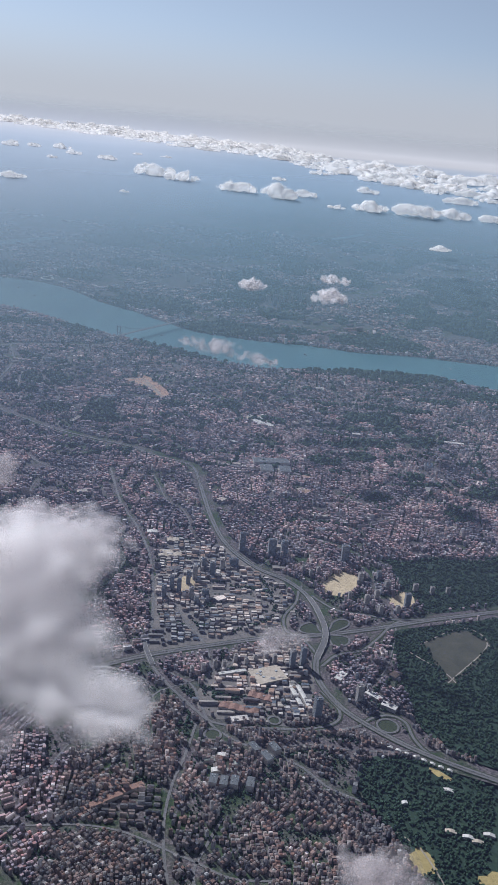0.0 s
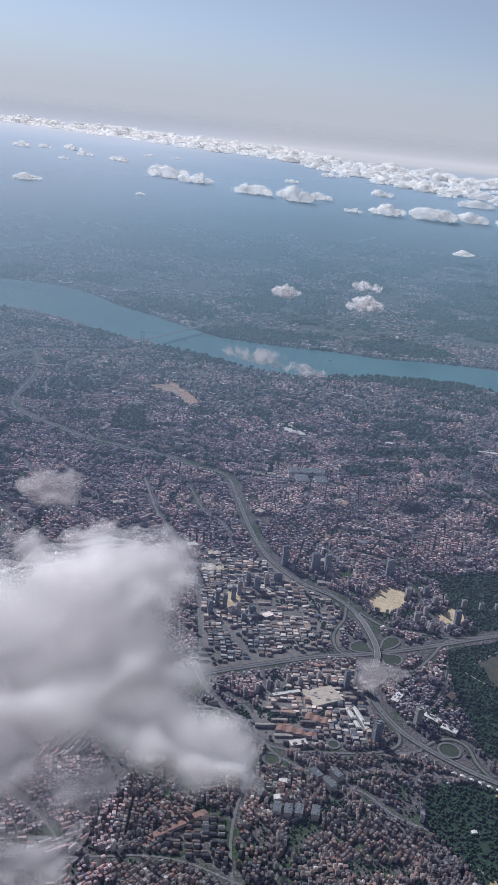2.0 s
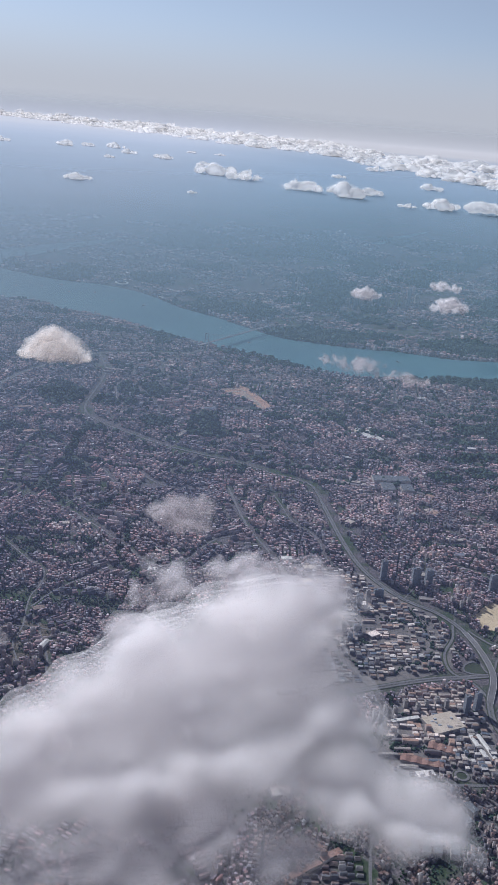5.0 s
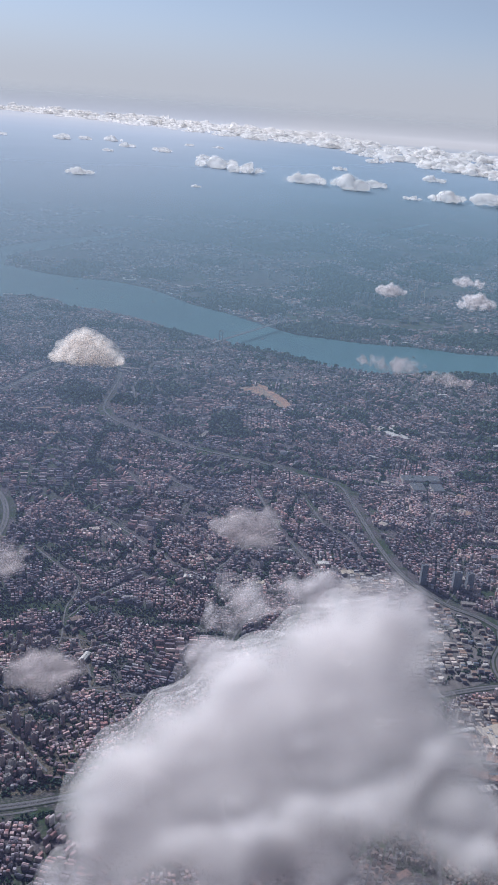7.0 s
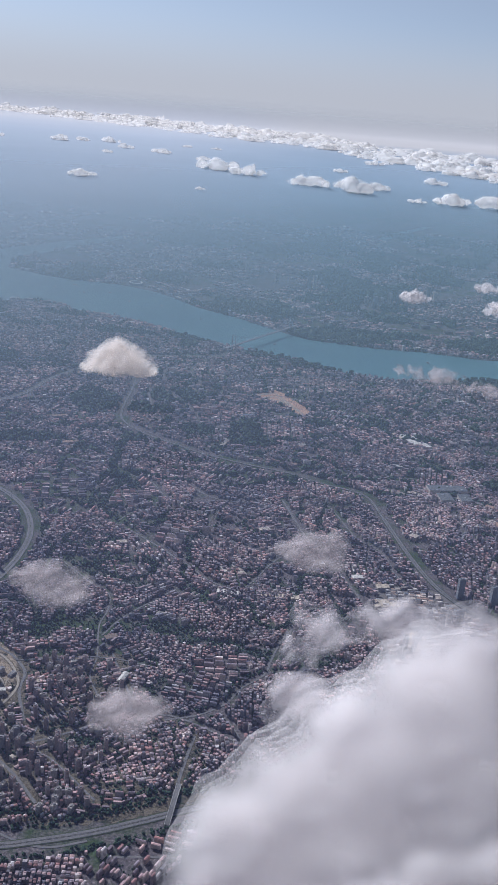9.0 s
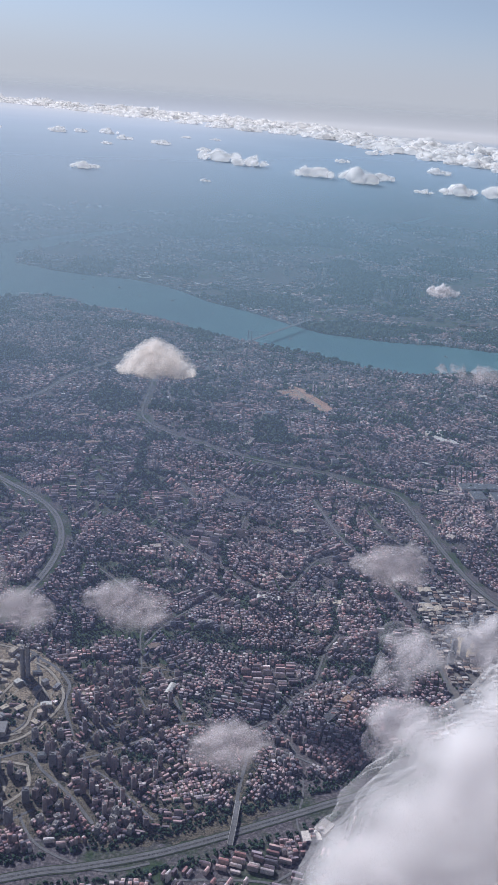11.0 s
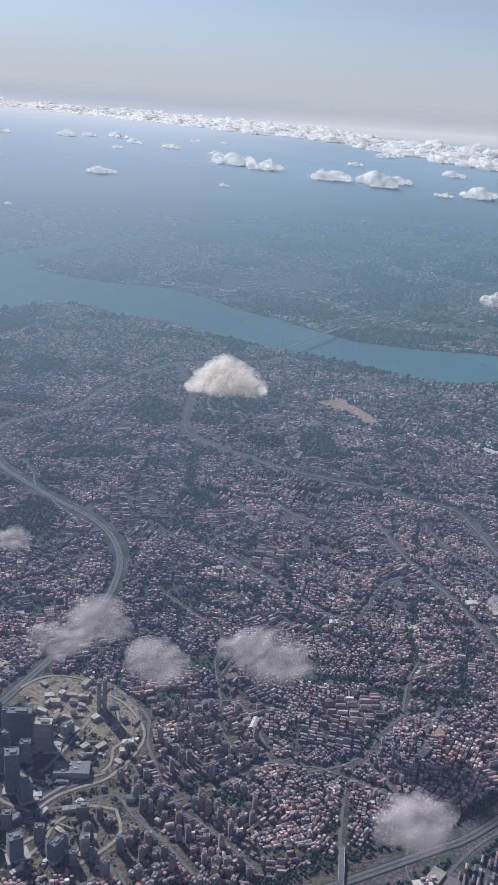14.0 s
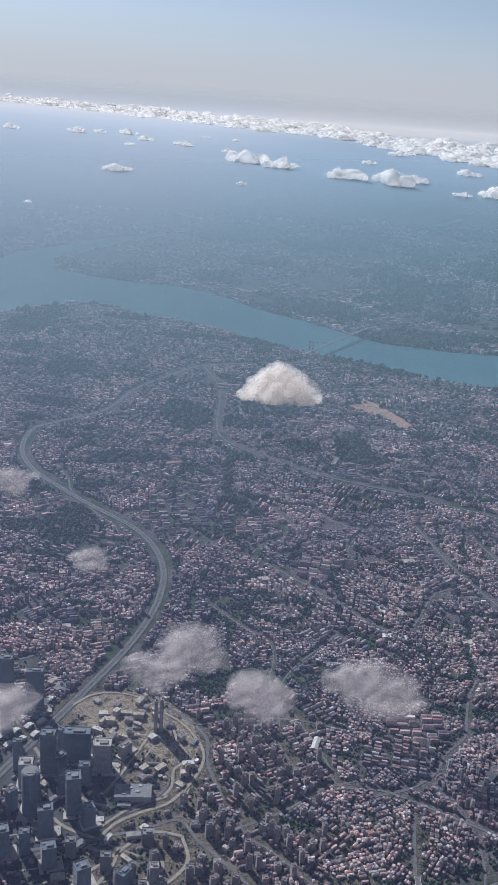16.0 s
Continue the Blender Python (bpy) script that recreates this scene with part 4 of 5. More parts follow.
TOWERS_EAST += [(-29, 420, 2.4, 2.2, 5.8, 8, 0, 4), (-15, 421, 2.4, 2.2, 5.6, 8, 1, 4), (-12, 415, 2.2, 2.0, 4.8, 8, 0, 4), (-15, 443, 2.4, 2.2, 6.4, 8, 1, 4), (-11, 455, 2.4, 2.2, 5.6, 8, 0, 4), (-1, 456, 2.2, 2.0, 5.4, 8, 1, 4), (75, 455, 2.6, 2.2, 5.6, 12, 1, 4), (82, 437, 2.4, 2.2, 5.4, 12, 1, 4), (86, 462, 2.4, 2.2, 5.0, 12, 0, 4)]
TOWERS_EAST += [(48 + 4.2 * k, 458 + 4 * (k % 2), 1.9, 1.9, 4.2, 12, 1, 4) for k in range(-1, 2)]
for x, y, w, d, h, turn, pale, n in LANDMARKS:
    tower(x, y, w, d, h, turn, M_PALE if pale else M_GLASS, STONE_LABEL + " above bare ground" if pale else GLASS_LABEL, True, n)
for x, y, w, d, h, turn, pale, n in TOWERS_EAST:
    tower(x, y, w, d, h * (1.2 if h > 5 else 1.0), turn, M_PALE if pale else M_GLASS, STONE_LABEL + " near the interchange" if pale else GLASS_LABEL + " near the interchange", False, n)

# a slim pair of slabs at the edge of the building site
for side in (-1, 1):
    tower(-213.5 + side * 1.1, 388, 1.3, 3.2, 15.0 - (side < 0) * 1.0, 4, M_PALE, "slim white concrete slab tower of a pair", False)

# distant towers across the strait
for k, (x, y, h) in enumerate(((-54, 1309, 17), (-46, 1312, 17), (-98, 1329, 13), (27, 1210, 15), (36, 1222, 12), (48, 1236, 16), (60, 1241, 19), (72, 1250, 13), (84, 1258, 15), (101, 1268, 22), (112, 1275, 14), (-142, 1393, 14), (-120, 1385, 10), (18, 1226, 11), (92, 1240, 12))):
    tower(x, y, 5.0, 4.5, h, 10 * k, M_PALE if k % 3 else M_GLASS, "hazy distant skyscraper beyond the strait", False)

# housing estate: slender blocks on green slopes
blocks = [tower(-170, 342, 1.9, 1.7, 4.6, 12, M_BLOCK, "slender pinkish residential tower block among trees", False), tower(-164, 338, 2.3, 1.5, 3.8, 30, M_PALE, "slender cream residential tower block among trees", False),
          tower(-176, 348, 1.6, 1.6, 5.4, -5, M_BLOCK, "slender pinkish residential tower block among trees", False)]
for ob in blocks:
    tagged(ob, group="estate tower blocks")
brng = random.Random(8)
taken = [(-170, 342), (-164, 338), (-176, 348)]
tries = 0
while len(taken) < 110 and tries < 9000:
    tries += 1
    x, y = brng.uniform(-205, -150), brng.uniform(302, 404)
    if not inside(np.array([x]), np.array([y]), ESTATE)[0] or any(land_at(np.array([x + a]), np.array([y + b]))[0] for a, b in ((0, 0), (1.2, 0), (-1.2, 0), (0, 1.2), (0, -1.2))):
        continue
    if any((x - a) ** 2 + (y - b) ** 2 < 8 for a, b in taken):
        continue
    taken.append((x, y))
    copy_thing(blocks[len(taken) % 3], pose(x, y, 0, 0, 0, brng.choice((10, 14, 40, -20, 75))) @ Matrix.Diagonal((1, 1, brng.uniform(0.6, 1.25), 1)))

estate = town(7, -280, -90, 290, 420, 14, (1.2, 1.0), 1.2, 0.6, 0.97, (ESTATE,), (DISTRICT,))
estate = np.vstack([estate, town(17, -280, -170, 290, 420, 12, (1.7, 1.2), 0.9, 2.2, 0.3, (DISTRICT,))])
far_off = np.array([min((x - a) ** 2 + (y - b) ** 2 for a, b in taken + [(q[0], q[1]) for q in LANDMARKS]) for x, y in estate[:, :2]])
estate = estate[(far_off > 2.2) & (field(estate[:, 0], estate[:, 1], 6, 26) < 0.88)]
# the brightened roof copy lightens the estate through its colour
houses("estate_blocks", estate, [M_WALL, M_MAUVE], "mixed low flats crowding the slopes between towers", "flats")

# halls, malls, works
hall("shopping_centre", 25, 357, 15, 11, 1.6, 28, M_TANROOF, "huge flat tan-roofed shopping centre beside the motorway", "shopping centre", 0, 5)
hall("long_hall", 9, 357, 13, 1.8, 1.4, 22, M_PALEROOF, "long narrow hall with a pale roof", "hall", 0, 2)
hall("market_hall", 22, 340, 11, 4.2, 1.6, -14, M_REDROOF, "long market hall with a reddish roof", "hall", 3, 2)
hall("market_hall", 13, 331, 17, 4.0, 1.2, -10, M_REDROOF, "long low hall with a brown roof", "hall", 4, 0)
hall("station_hall", 37.5, 343, 2.0, 15, 1.4, 18, M_PALEROOF, "long white vaulted station roof", "station", 1, 0)
hall("station_hall", 40.6, 344, 2.0, 15, 1.4, 18, M_PALEROOF, "long white vaulted station roof", "station", 1, 0)
hall("office_block", 58, 361, 7, 3.4, 2.0, 60, M_PALEROOF, "white commercial block beside the motorway", "office", 0, 3)
hall("office_block", 72, 349, 8, 3.0, 1.6, -40, M_PALEROOF, "white commercial block beside the motorway", "office", 0, 3)
hall("office_block", 78, 342, 7, 3.4, 1.8, -30, M_PALEROOF, "white commercial block beside the motorway", "office", 0, 3)
hall("works_hall", -31, 485, 7, 4, 1.6, 12, M_TANROOF, "tan-roofed works hall on a cleared plot", "works hall", 2, 1)
hall("works_hall", -31, 468, 13, 7, 1.2, 10, M_TANROOF, "broad tan-roofed works hall", "works hall", 3, 2)
hall("works_hall", -44, 492, 6, 3.5, 2.2, 10, M_PALEROOF, "works hall with a white roof", "works hall", 1, 1)
hall("depot", 12, 722, 7, 22, 1.4, 28, M_PALEROOF, "long white depot roof among the houses", "depot", 1, 0)
hall("depot", 20, 718, 5, 24, 1.4, 28, M_PALEROOF, "long white depot roof among the houses", "depot", 1, 0)
hall("depot", 5, 726, 4, 16, 1.4, 28, M_TANROOF, "long tan depot roof among the houses", "depot", 1, 0)
hall("office_complex", 25, 625, 26, 9, 3.4, 8, M_DARKROOF, "broad dark glass office complex with wings", "office complex", 0, 5)
hall("office_complex", 22, 612, 9, 12, 2.6, 8, M_DARKROOF, "dark glass wing of the office complex", "office complex", 0, 2)
hall("office_complex", 35, 613, 8, 11, 2.6, 8, M_DARKROOF, "dark glass wing of the office complex", "office complex", 0, 2)
hall("civic_building", -218, 351, 13, 6.5, 2.4, 5, M_BAND, "broad beige civic building on open ground", "civic building", 0, 6)
hall("school", -152, 385, 2.6, 7, 1.6, -14, M_PALEROOF, "white-roofed school hall beside the road", "school", 1, 1)
for k, (x, y) in enumerate(((-115, 466), (-108, 465), (-93, 466), (-85, 466), (-77, 466))):
    hall("market_hall", x, y, 5.5, 3.2, 1.2, 3, M_TANROOF if k > 1 else M_PALEROOF, "pale-roofed hall in a row behind the houses", "hall", 2, 1)
for k, (x, y) in enumerate(((5, 284), (9, 283.5), (13, 284), (19, 284), (25, 300), (20, 305), (28, 306))):
    hall("block_of_flats", x, y, 3.0, 5.2, 2.8, -6 if k < 4 else 35, M_DARKROOF, "dark grey slab block of flats", "flats", 0, 3)
for k, (x, y) in enumerate(((3, 297), (8, 300), (13, 296), (6, 291), (12, 291), (3, 304), (10, 305))):
    hall("workshop", x, y, 4.4, 2.4, 1.0, 4, M_PALEROOF if k % 2 else M_GREENROOF, "low workshop with a pale roof among grass", "workshop", 1, 1)
for x, y in ((-24, 277), (-31, 271), (-37, 266), (-29, 279)):
    hall("terrace", x, y, 8.5, 2.4, 1.4, 38, M_REDROOF, "long terrace of houses with an orange-red tiled roof", "terrace", 0, 0)
for x, y, n in ((-236, 380, 7), (-232, 390, 6)):
    for k in range(n):
        hall("site_building", x + (k % 3) * 5.2 + brng.uniform(-1.6, 1.6), y + (k // 3) * 4.8 + brng.uniform(-1.4, 1.4), brng.uniform(1.6, 5.0), brng.uniform(1.0, 2.2), brng.uniform(0.6, 2.4), brng.choice((4, 62, 70, -20)), (M_TANROOF, M_BAND, M_TANROOF, M_PALEROOF)[k % 4], "low beige building on the cleared site", "building", 0, 2)
for k, (x, y) in enumerate(((-222, 394), (-222, 388), (-222, 383), (-215, 382), (-216, 365), (-216, 360), (-201, 363), (-200, 368), (-202, 358), (-204, 383), (-215, 332), (-212, 335), (-250, 353), (-245, 345), (-247, 332),
                            (-228, 338), (-187, 378), (-185, 372), (-240, 402), (-236, 394), (-210, 366), (-232, 326), (-236, 312), (-226, 304), (-216, 322), (-200, 308), (-193, 344))):
    hall("site_building", x, y, brng.uniform(2.4, 5.0), brng.uniform(1.3, 2.4), brng.uniform(0.7, 2.2), brng.choice((6, 14, 50, -35)), (M_TANROOF, M_BAND, M_SHED, M_PALEROOF)[k % 4], "low building among the towers on churned earth", "building", 0, 2)
for x, y, h in ((-207, 315, 5), (-213, 315, 6), (-217, 311, 6.5), (-209, 309, 5), (-203, 311, 4.5), (-195, 316, 5.5), (-207, 322, 4.5), (-186, 342, 5), (-190, 335, 5.5), (-183, 338, 4.5), (-198, 305, 6)):
    tower(x, y, 2.4, 2.0, h, brng.choice((10, 30, -20)), M_BAND, "grey concrete tower block beside a tan road", False)
for k in range(16):
    hall("roadside_unit", -268 + 1.4 * (k % 4) * 3 - k // 4 * 3.5, 372 + 4.5 * (k // 4) + (k % 4) * 3.4, 3.6, 1.9, 1.1, 60, M_PALEROOF, "pale-roofed roadside commercial unit", "shop unit", 1, 0)
for k in range(34):
    u, v = brng.uniform(0, 62), brng.uniform(4.5, 24)
    hall("roadside_unit", -272 + 0.4 * u - 0.92 * v, 352 + 0.92 * u + 0.4 * v, brng.uniform(2.4, 6.0), brng.uniform(1.6, 2.8), brng.uniform(0.7, 1.4), brng.choice((66, 66, -24)), (M_PALEROOF, M_TANROOF, M_BAND)[k % 3], "pale-roofed commercial unit beside the motorway", "shop unit", 1, 0)
for k in range(60):
    x, y = brng.uniform(-262, -182), brng.uniform(304, 408)
    if inside(np.array([x]), np.array([y]), DISTRICT)[0] and not land_at(np.array([x]), np.array([y]))[0] == 1 and all(abs(x - q[0]) + abs(y - q[1]) > 6 for q in LANDMARKS):
        hall("site_building", x, y, brng.uniform(1.6, 5.0), brng.uniform(1.1, 2.4), brng.uniform(0.6, 2.6), brng.choice((6, 14, 50, -35, 68)), (M_TANROOF, M_DARKROOF, M_PALEROOF, M_BAND)[k % 4], "low building among the towers on churned earth", "building", 0, 2)
for x, y, h in ((-247, 372, 10), (-236, 355, 9), (-246, 360, 8), (-261, 360, 13), (-249, 322, 9), (-234, 322, 7), (-270, 378, 10), (-258, 340, 9), (-222, 318, 6), (-210, 330, 5)):
    tower(x, y, brng.uniform(3.0, 4.4), brng.uniform(2.4, 3.4), h, brng.choice((6, 14, 50)), M_GLASS if h > 7 else M_BAND, "dark slate office block above the dark shade slab", False)


def stadium(x, y, w, d, turn):
    """An oval ground: pitch, raked stand and a white roof ring."""
    made = tagged(new("stadium"), "oval white-roofed stadium on the far shore", "stadium")

    def ring(rows, n=32):
        bm = bmesh.new()
        loops = [[bm.verts.new((r * w * math.cos(a), r * d * math.sin(a), z)) for a in np.linspace(0, 2 * math.pi, n, endpoint=False)] for r, z in rows]
        for a, b in zip(loops, loops[1:] + loops[:1]):
            for k in range(n):
                bm.faces.new((a[k], a[(k + 1) % n], b[(k + 1) % n], b[k]))
        bmesh.ops.recalc_face_normals(bm, faces=bm.faces)
        return bm

    part("stand", ring([(0.5, 0.0), (0.5, 2.2), (0.46, 2.2), (0.32, 0.3), (0.32, 0.0)]), M_BAND, made)
    part("roof", ring([(0.52, 2.6), (0.52, 2.9), (0.36, 3.2), (0.36, 3.0)]), M_PALEROOF, made, "white ring roof")
    bm = bmesh.new()
    bmesh.ops.create_circle(bm, cap_ends=True, segments=32, radius=0.5, matrix=Matrix.Translation((0, 0, 0.2)) @ Matrix.Diagonal((w * 0.62, d * 0.62, 1, 1)))
    part("pitch", bm, M_VERGE, made, "green grass pitch")
    made.matrix_basis = pose(x, y, 0, 0, 0, turn)
    return made


stadium(-279, 1237, 17, 22, 20)
for k, (x, y) in enumerate(((-255, 1222), (-243, 1205), (-215, 1168), (-202, 1152), (-170, 1124), (-133, 1086), (-106, 1064), (-35, 1016), (10, 1012), (60, 1012), (120, 1002), (170, 1006))):
    hall("quay_hall", x - 2, y + 4, 9, 3.0, 1.6, 135 if x < -60 else 5, M_PALEROOF, "white waterfront building on the quay", "waterfront hall", 1, 1)
hall("villa", 77, 283, 2.2, 1.4, 0.8, 10, M_PALEROOF, "white house in the woods", "house", 1, 0)
for k, (x, y) in enumerate(((92, 270), (98, 268), (101, 266), (106, 270), (112, 272), (95, 292))):
    hall("barracks", x, y, 4.2, 1.5, 0.8, -12, M_PALEROOF if k % 2 else M_TANROOF, "low pale-roofed building in a woodland clearing", "building", 1, 0)
for k in range(9):
    hall("roadside_unit", 72 + 3.2 * k, 316.5 - 1.6 * k, 2.2, 1.1, 0.8, -26, M_PALEROOF, "pale-roofed roadside commercial unit", "shop unit", 1, 0)


# ---- suspension bridge ----
def suspension_bridge():
    a, b = Vector((*BRIDGE_LINE[0], 0)), Vector((*BRIDGE_LINE[1], 0))
    length = (b - a).length
    made = tagged(new("suspension_bridge"), "grey steel suspension bridge over the strait", "bridge")
    made.matrix_basis = pose(a.x, a.y, 0, 0, 0, math.degrees(math.atan2(b.y - a.y, b.x - a.x)))
    bm = bmesh.new()
    box(bm, length + 14, 3.0, 5.9, 6.4, length / 2, 0, 0.05)
    part("deck", bm, M_BAND, made)
    for u in (8, length - 8):
        for v in (-1.9, 1.9):
            bm = bmesh.new()
            box(bm, 0.9, 0.7, 0, 16.5, u, v, 0.08)
            part("tower_leg", bm, M_STEEL, made)
        for z in (9.5, 15.6):
            bm = bmesh.new()
            box(bm, 0.7, 3.1, z, z + 0.7, u, 0)
            part("cross_beam", bm, M_STEEL, made)
    for v in (-1.9, 1.9):
        bm = bmesh.new()
        n = 28
        for k in range(n):
            u = 8 + (length - 16) * (k + 0.5) / n
            s0, s1 = 2 * k / n - 1, 2 * (k + 1) / n - 1
            z0, z1 = 7.0 + 9.4 * s0 * s0, 7.0 + 9.4 * s1 * s1
            p0, p1 = Vector((8 + (length - 16) * k / n, v, z0)), Vector((8 + (length - 16) * (k + 1) / n, v, z1))
            mid = (p0 + p1) / 2
            turn = (p1 - p0).to_track_quat("X", "Z").to_matrix().to_4x4()
            bmesh.ops.create_cube(bm, size=1.0, matrix=Matrix.Translation(mid) @ turn @ Matrix.Diagonal(((p1 - p0).length, 0.22, 0.22, 1)))
        part("main_cable", bm, M_STEEL, made)
        for k in range(1, 14):
            bm = bmesh.new()
            s = 2 * k / 14 - 1
            box(bm, 0.1, 0.1, 6.3, 7.0 + 9.4 * s * s, 8 + (length - 16) * k / 14, v)
            part("hanger", bm, M_STEEL, made)
    return made


suspension_bridge()


# ---- flyover across the cross motorway ----
def flyover(line, half, top, label):
    made = tagged(new("flyover"), label, "flyover")
    pts = glide(line, 1.0)
    n = len(pts)
    z = top * np.sin(np.linspace(0, math.pi, n)) ** 0.7 + 0.36
    v, f = ribbon(pts, -half, half, z, 0.18)
    mesh_object("deck", v, f, M_ROAD, parent=made)
    for side in (-1, 1):
        v, f = ribbon(pts, side * half - 0.06, side * half + 0.06, z + 0.12, 0.14)
        mesh_object("parapet", v, f, M_CONCRETE, parent=made)
    for k in range(3, n - 3, 6):
        bm = bmesh.new()
        box(bm, 0.5, 1.4, -0.05, float(z[k]) - 0.15, float(pts[k][0]), float(pts[k][1]))
        part("pier", bm, M_CONCRETE, made)
    return made


flyover([(46, 434), (50, 420), (53, 402), (52, 390), (48, 376)], 1.4, 0.9, "grey concrete motorway flyover at the interchange")
flyover([(-123, 303), (-122, 312), (-121, 324)], 0.9, 0.9, "pale concrete road bridge over the motorway")
flyover([(-34, 378), (-31, 368), (-27, 358)], 1.1, 0.9, "grey road bridge over the motorway")


# ---- ships ----
def ship(x, y, length, turn):
    made = tagged(new("ship"), "small white ferry under way on the strait", "ship", "ships on the strait")
    w = length * 0.2
    bm = bmesh.new()
    ring = [(-0.5, -0.4), (0.25, -0.5), (0.5, 0.0), (0.25, 0.5), (-0.5, 0.4)]
    lo = [bm.verts.new((u * length * 0.92, v * w * 0.8, 0.05)) for u, v in ring]
    hi = [bm.verts.new((u * length, v * w, 0.55)) for u, v in ring]
    bm.faces.new(hi)
    for k in range(5):
        bm.faces.new((lo[k], lo[(k + 1) % 5], hi[(k + 1) % 5], hi[k]))
    bmesh.ops.recalc_face_normals(bm, faces=bm.faces)
    part("hull", bm, M_PALE, made)
    bm = bmesh.new()
    box(bm, length * 0.5, w * 0.7, 0.55, 1.0, -length * 0.08, 0, 0.04)
    box(bm, length * 0.25, w * 0.5, 1.0, 1.35, -length * 0.05, 0, 0.04)
    part("cabin", bm, M_PALEROOF, made)
    made.matrix_basis = pose(x, y, 0.12, 0, 0, turn)


for k, (x, y) in enumerate(((-330, 1160), (-300, 1170), (-270, 1130), (-230, 1120), (-370, 1180), (-400, 1170), (-180, 1070), (205, 955), (215, 958), (-440, 1150), (-350, 1200), (-95, 985), (-480, 1200), (60, 960), (-130, 1040))):
    ship(x, y, brng.uniform(3.0, 6.0), brng.uniform(0, 360))


# ---- parked cars on the shopping centre's forecourt ----
slab("car_park", [(27, 350), (39, 355), (45, 337), (32, 329), (28, 338)], 0.12, M_ROAD, "grey car park packed with parked cars", "car park", 0.1)
cars = []
for a in range(14):
    for b in range(22):
        x, y = 29.5 + b * 0.55 + a * 0.12, 334 + a * 1.15 - b * 0.12
        if inside(np.array([x]), np.array([y]), [(28, 349), (36, 353), (36, 332), (32, 331), (29, 338)])[0] and brng.random() < 0.85:
            cars.append((x, y, 0.26, 0.5, 0.18, 0.2))
houses("parked_cars", np.array(cars), [M_CAR, M_CAR], "rows of parked cars in mixed colours", "cars", pitched=False)


# ---- clouds ----
def lattice(shape, cell, seed):
    """Smooth value noise on a grid."""
    rng = np.random.RandomState(seed)
    n = [int(s / cell) + 3 for s in shape]
    g = rng.rand(*n)
    out = g
    for ax, s in enumerate(shape):
        t = np.arange(s) / cell
        i = t.astype(int)
        f = t - i
        f = f * f * (3 - 2 * f)
        sh = [1, 1, 1]
        sh[ax] = s
        f = f.reshape(sh)
        out = np.take(out, i, ax) * (1 - f) + np.take(out, i + 1, ax) * f
    return out


def nets(F, iso, origin, h):
    """The surface F = iso as a quad mesh (surface nets)."""
    sgn = F > iso
    nx, ny, nz = F.shape
    acc = np.zeros((nx - 1, ny - 1, nz - 1, 3))
    cnt = np.zeros((nx - 1, ny - 1, nz - 1))
    corners = [(a, b, c) for a in (0, 1) for b in (0, 1) for c in (0, 1)]

    def cut(A, o):
        return A[o[0]:nx - 1 + o[0], o[1]:ny - 1 + o[1], o[2]:nz - 1 + o[2]]

    for p in corners:
        for ax in range(3):
            if p[ax] == 0:
                q = list(p)
                q[ax] = 1
                f0, f1 = cut(F, p), cut(F, q)
                m = (f0 > iso) != (f1 > iso)
                t = np.where(m, (iso - f0) / np.where(f1 == f0, 1, f1 - f0), 0)
                for k in range(3):
                    acc[..., k] += np.where(m, p[k] + (t if k == ax else 0), 0)
                cnt += m
    used = cnt > 0
    ids = np.full(used.shape, -1)
    ids[used] = np.arange(used.sum())
    idx = np.argwhere(used)
    v = (idx + acc[used] / cnt[used][:, None]) * h + np.asarray(origin)
    quads = []
    for ax in range(3):
        b, c = (ax + 1) % 3, (ax + 2) % 3
        lo = [slice(None)] * 3
        hi = [slice(None)] * 3
        lo[ax], hi[ax] = slice(0, -1), slice(1, None)
        cross = sgn[tuple(lo)] != sgn[tuple(hi)]
        e = np.argwhere(cross)
        e = e[(e[:, b] > 0) & (e[:, c] > 0) & (e[:, b] < F.shape[b] - 1) & (e[:, c] < F.shape[c] - 1)]
        flip = sgn[tuple(e.T)]
        cells = []
        for db, dc in ((-1, -1), (0, -1), (0, 0), (-1, 0)):
            k = e.copy()
            k[:, b] += db
            k[:, c] += dc
            cells.append(ids[tuple(k.T)])
        q = np.stack(cells, 1)
        q[~flip] = q[~flip][:, ::-1]
        quads.append(q)
    q = np.concatenate(quads)
    return v, q[(q >= 0).all(1)]


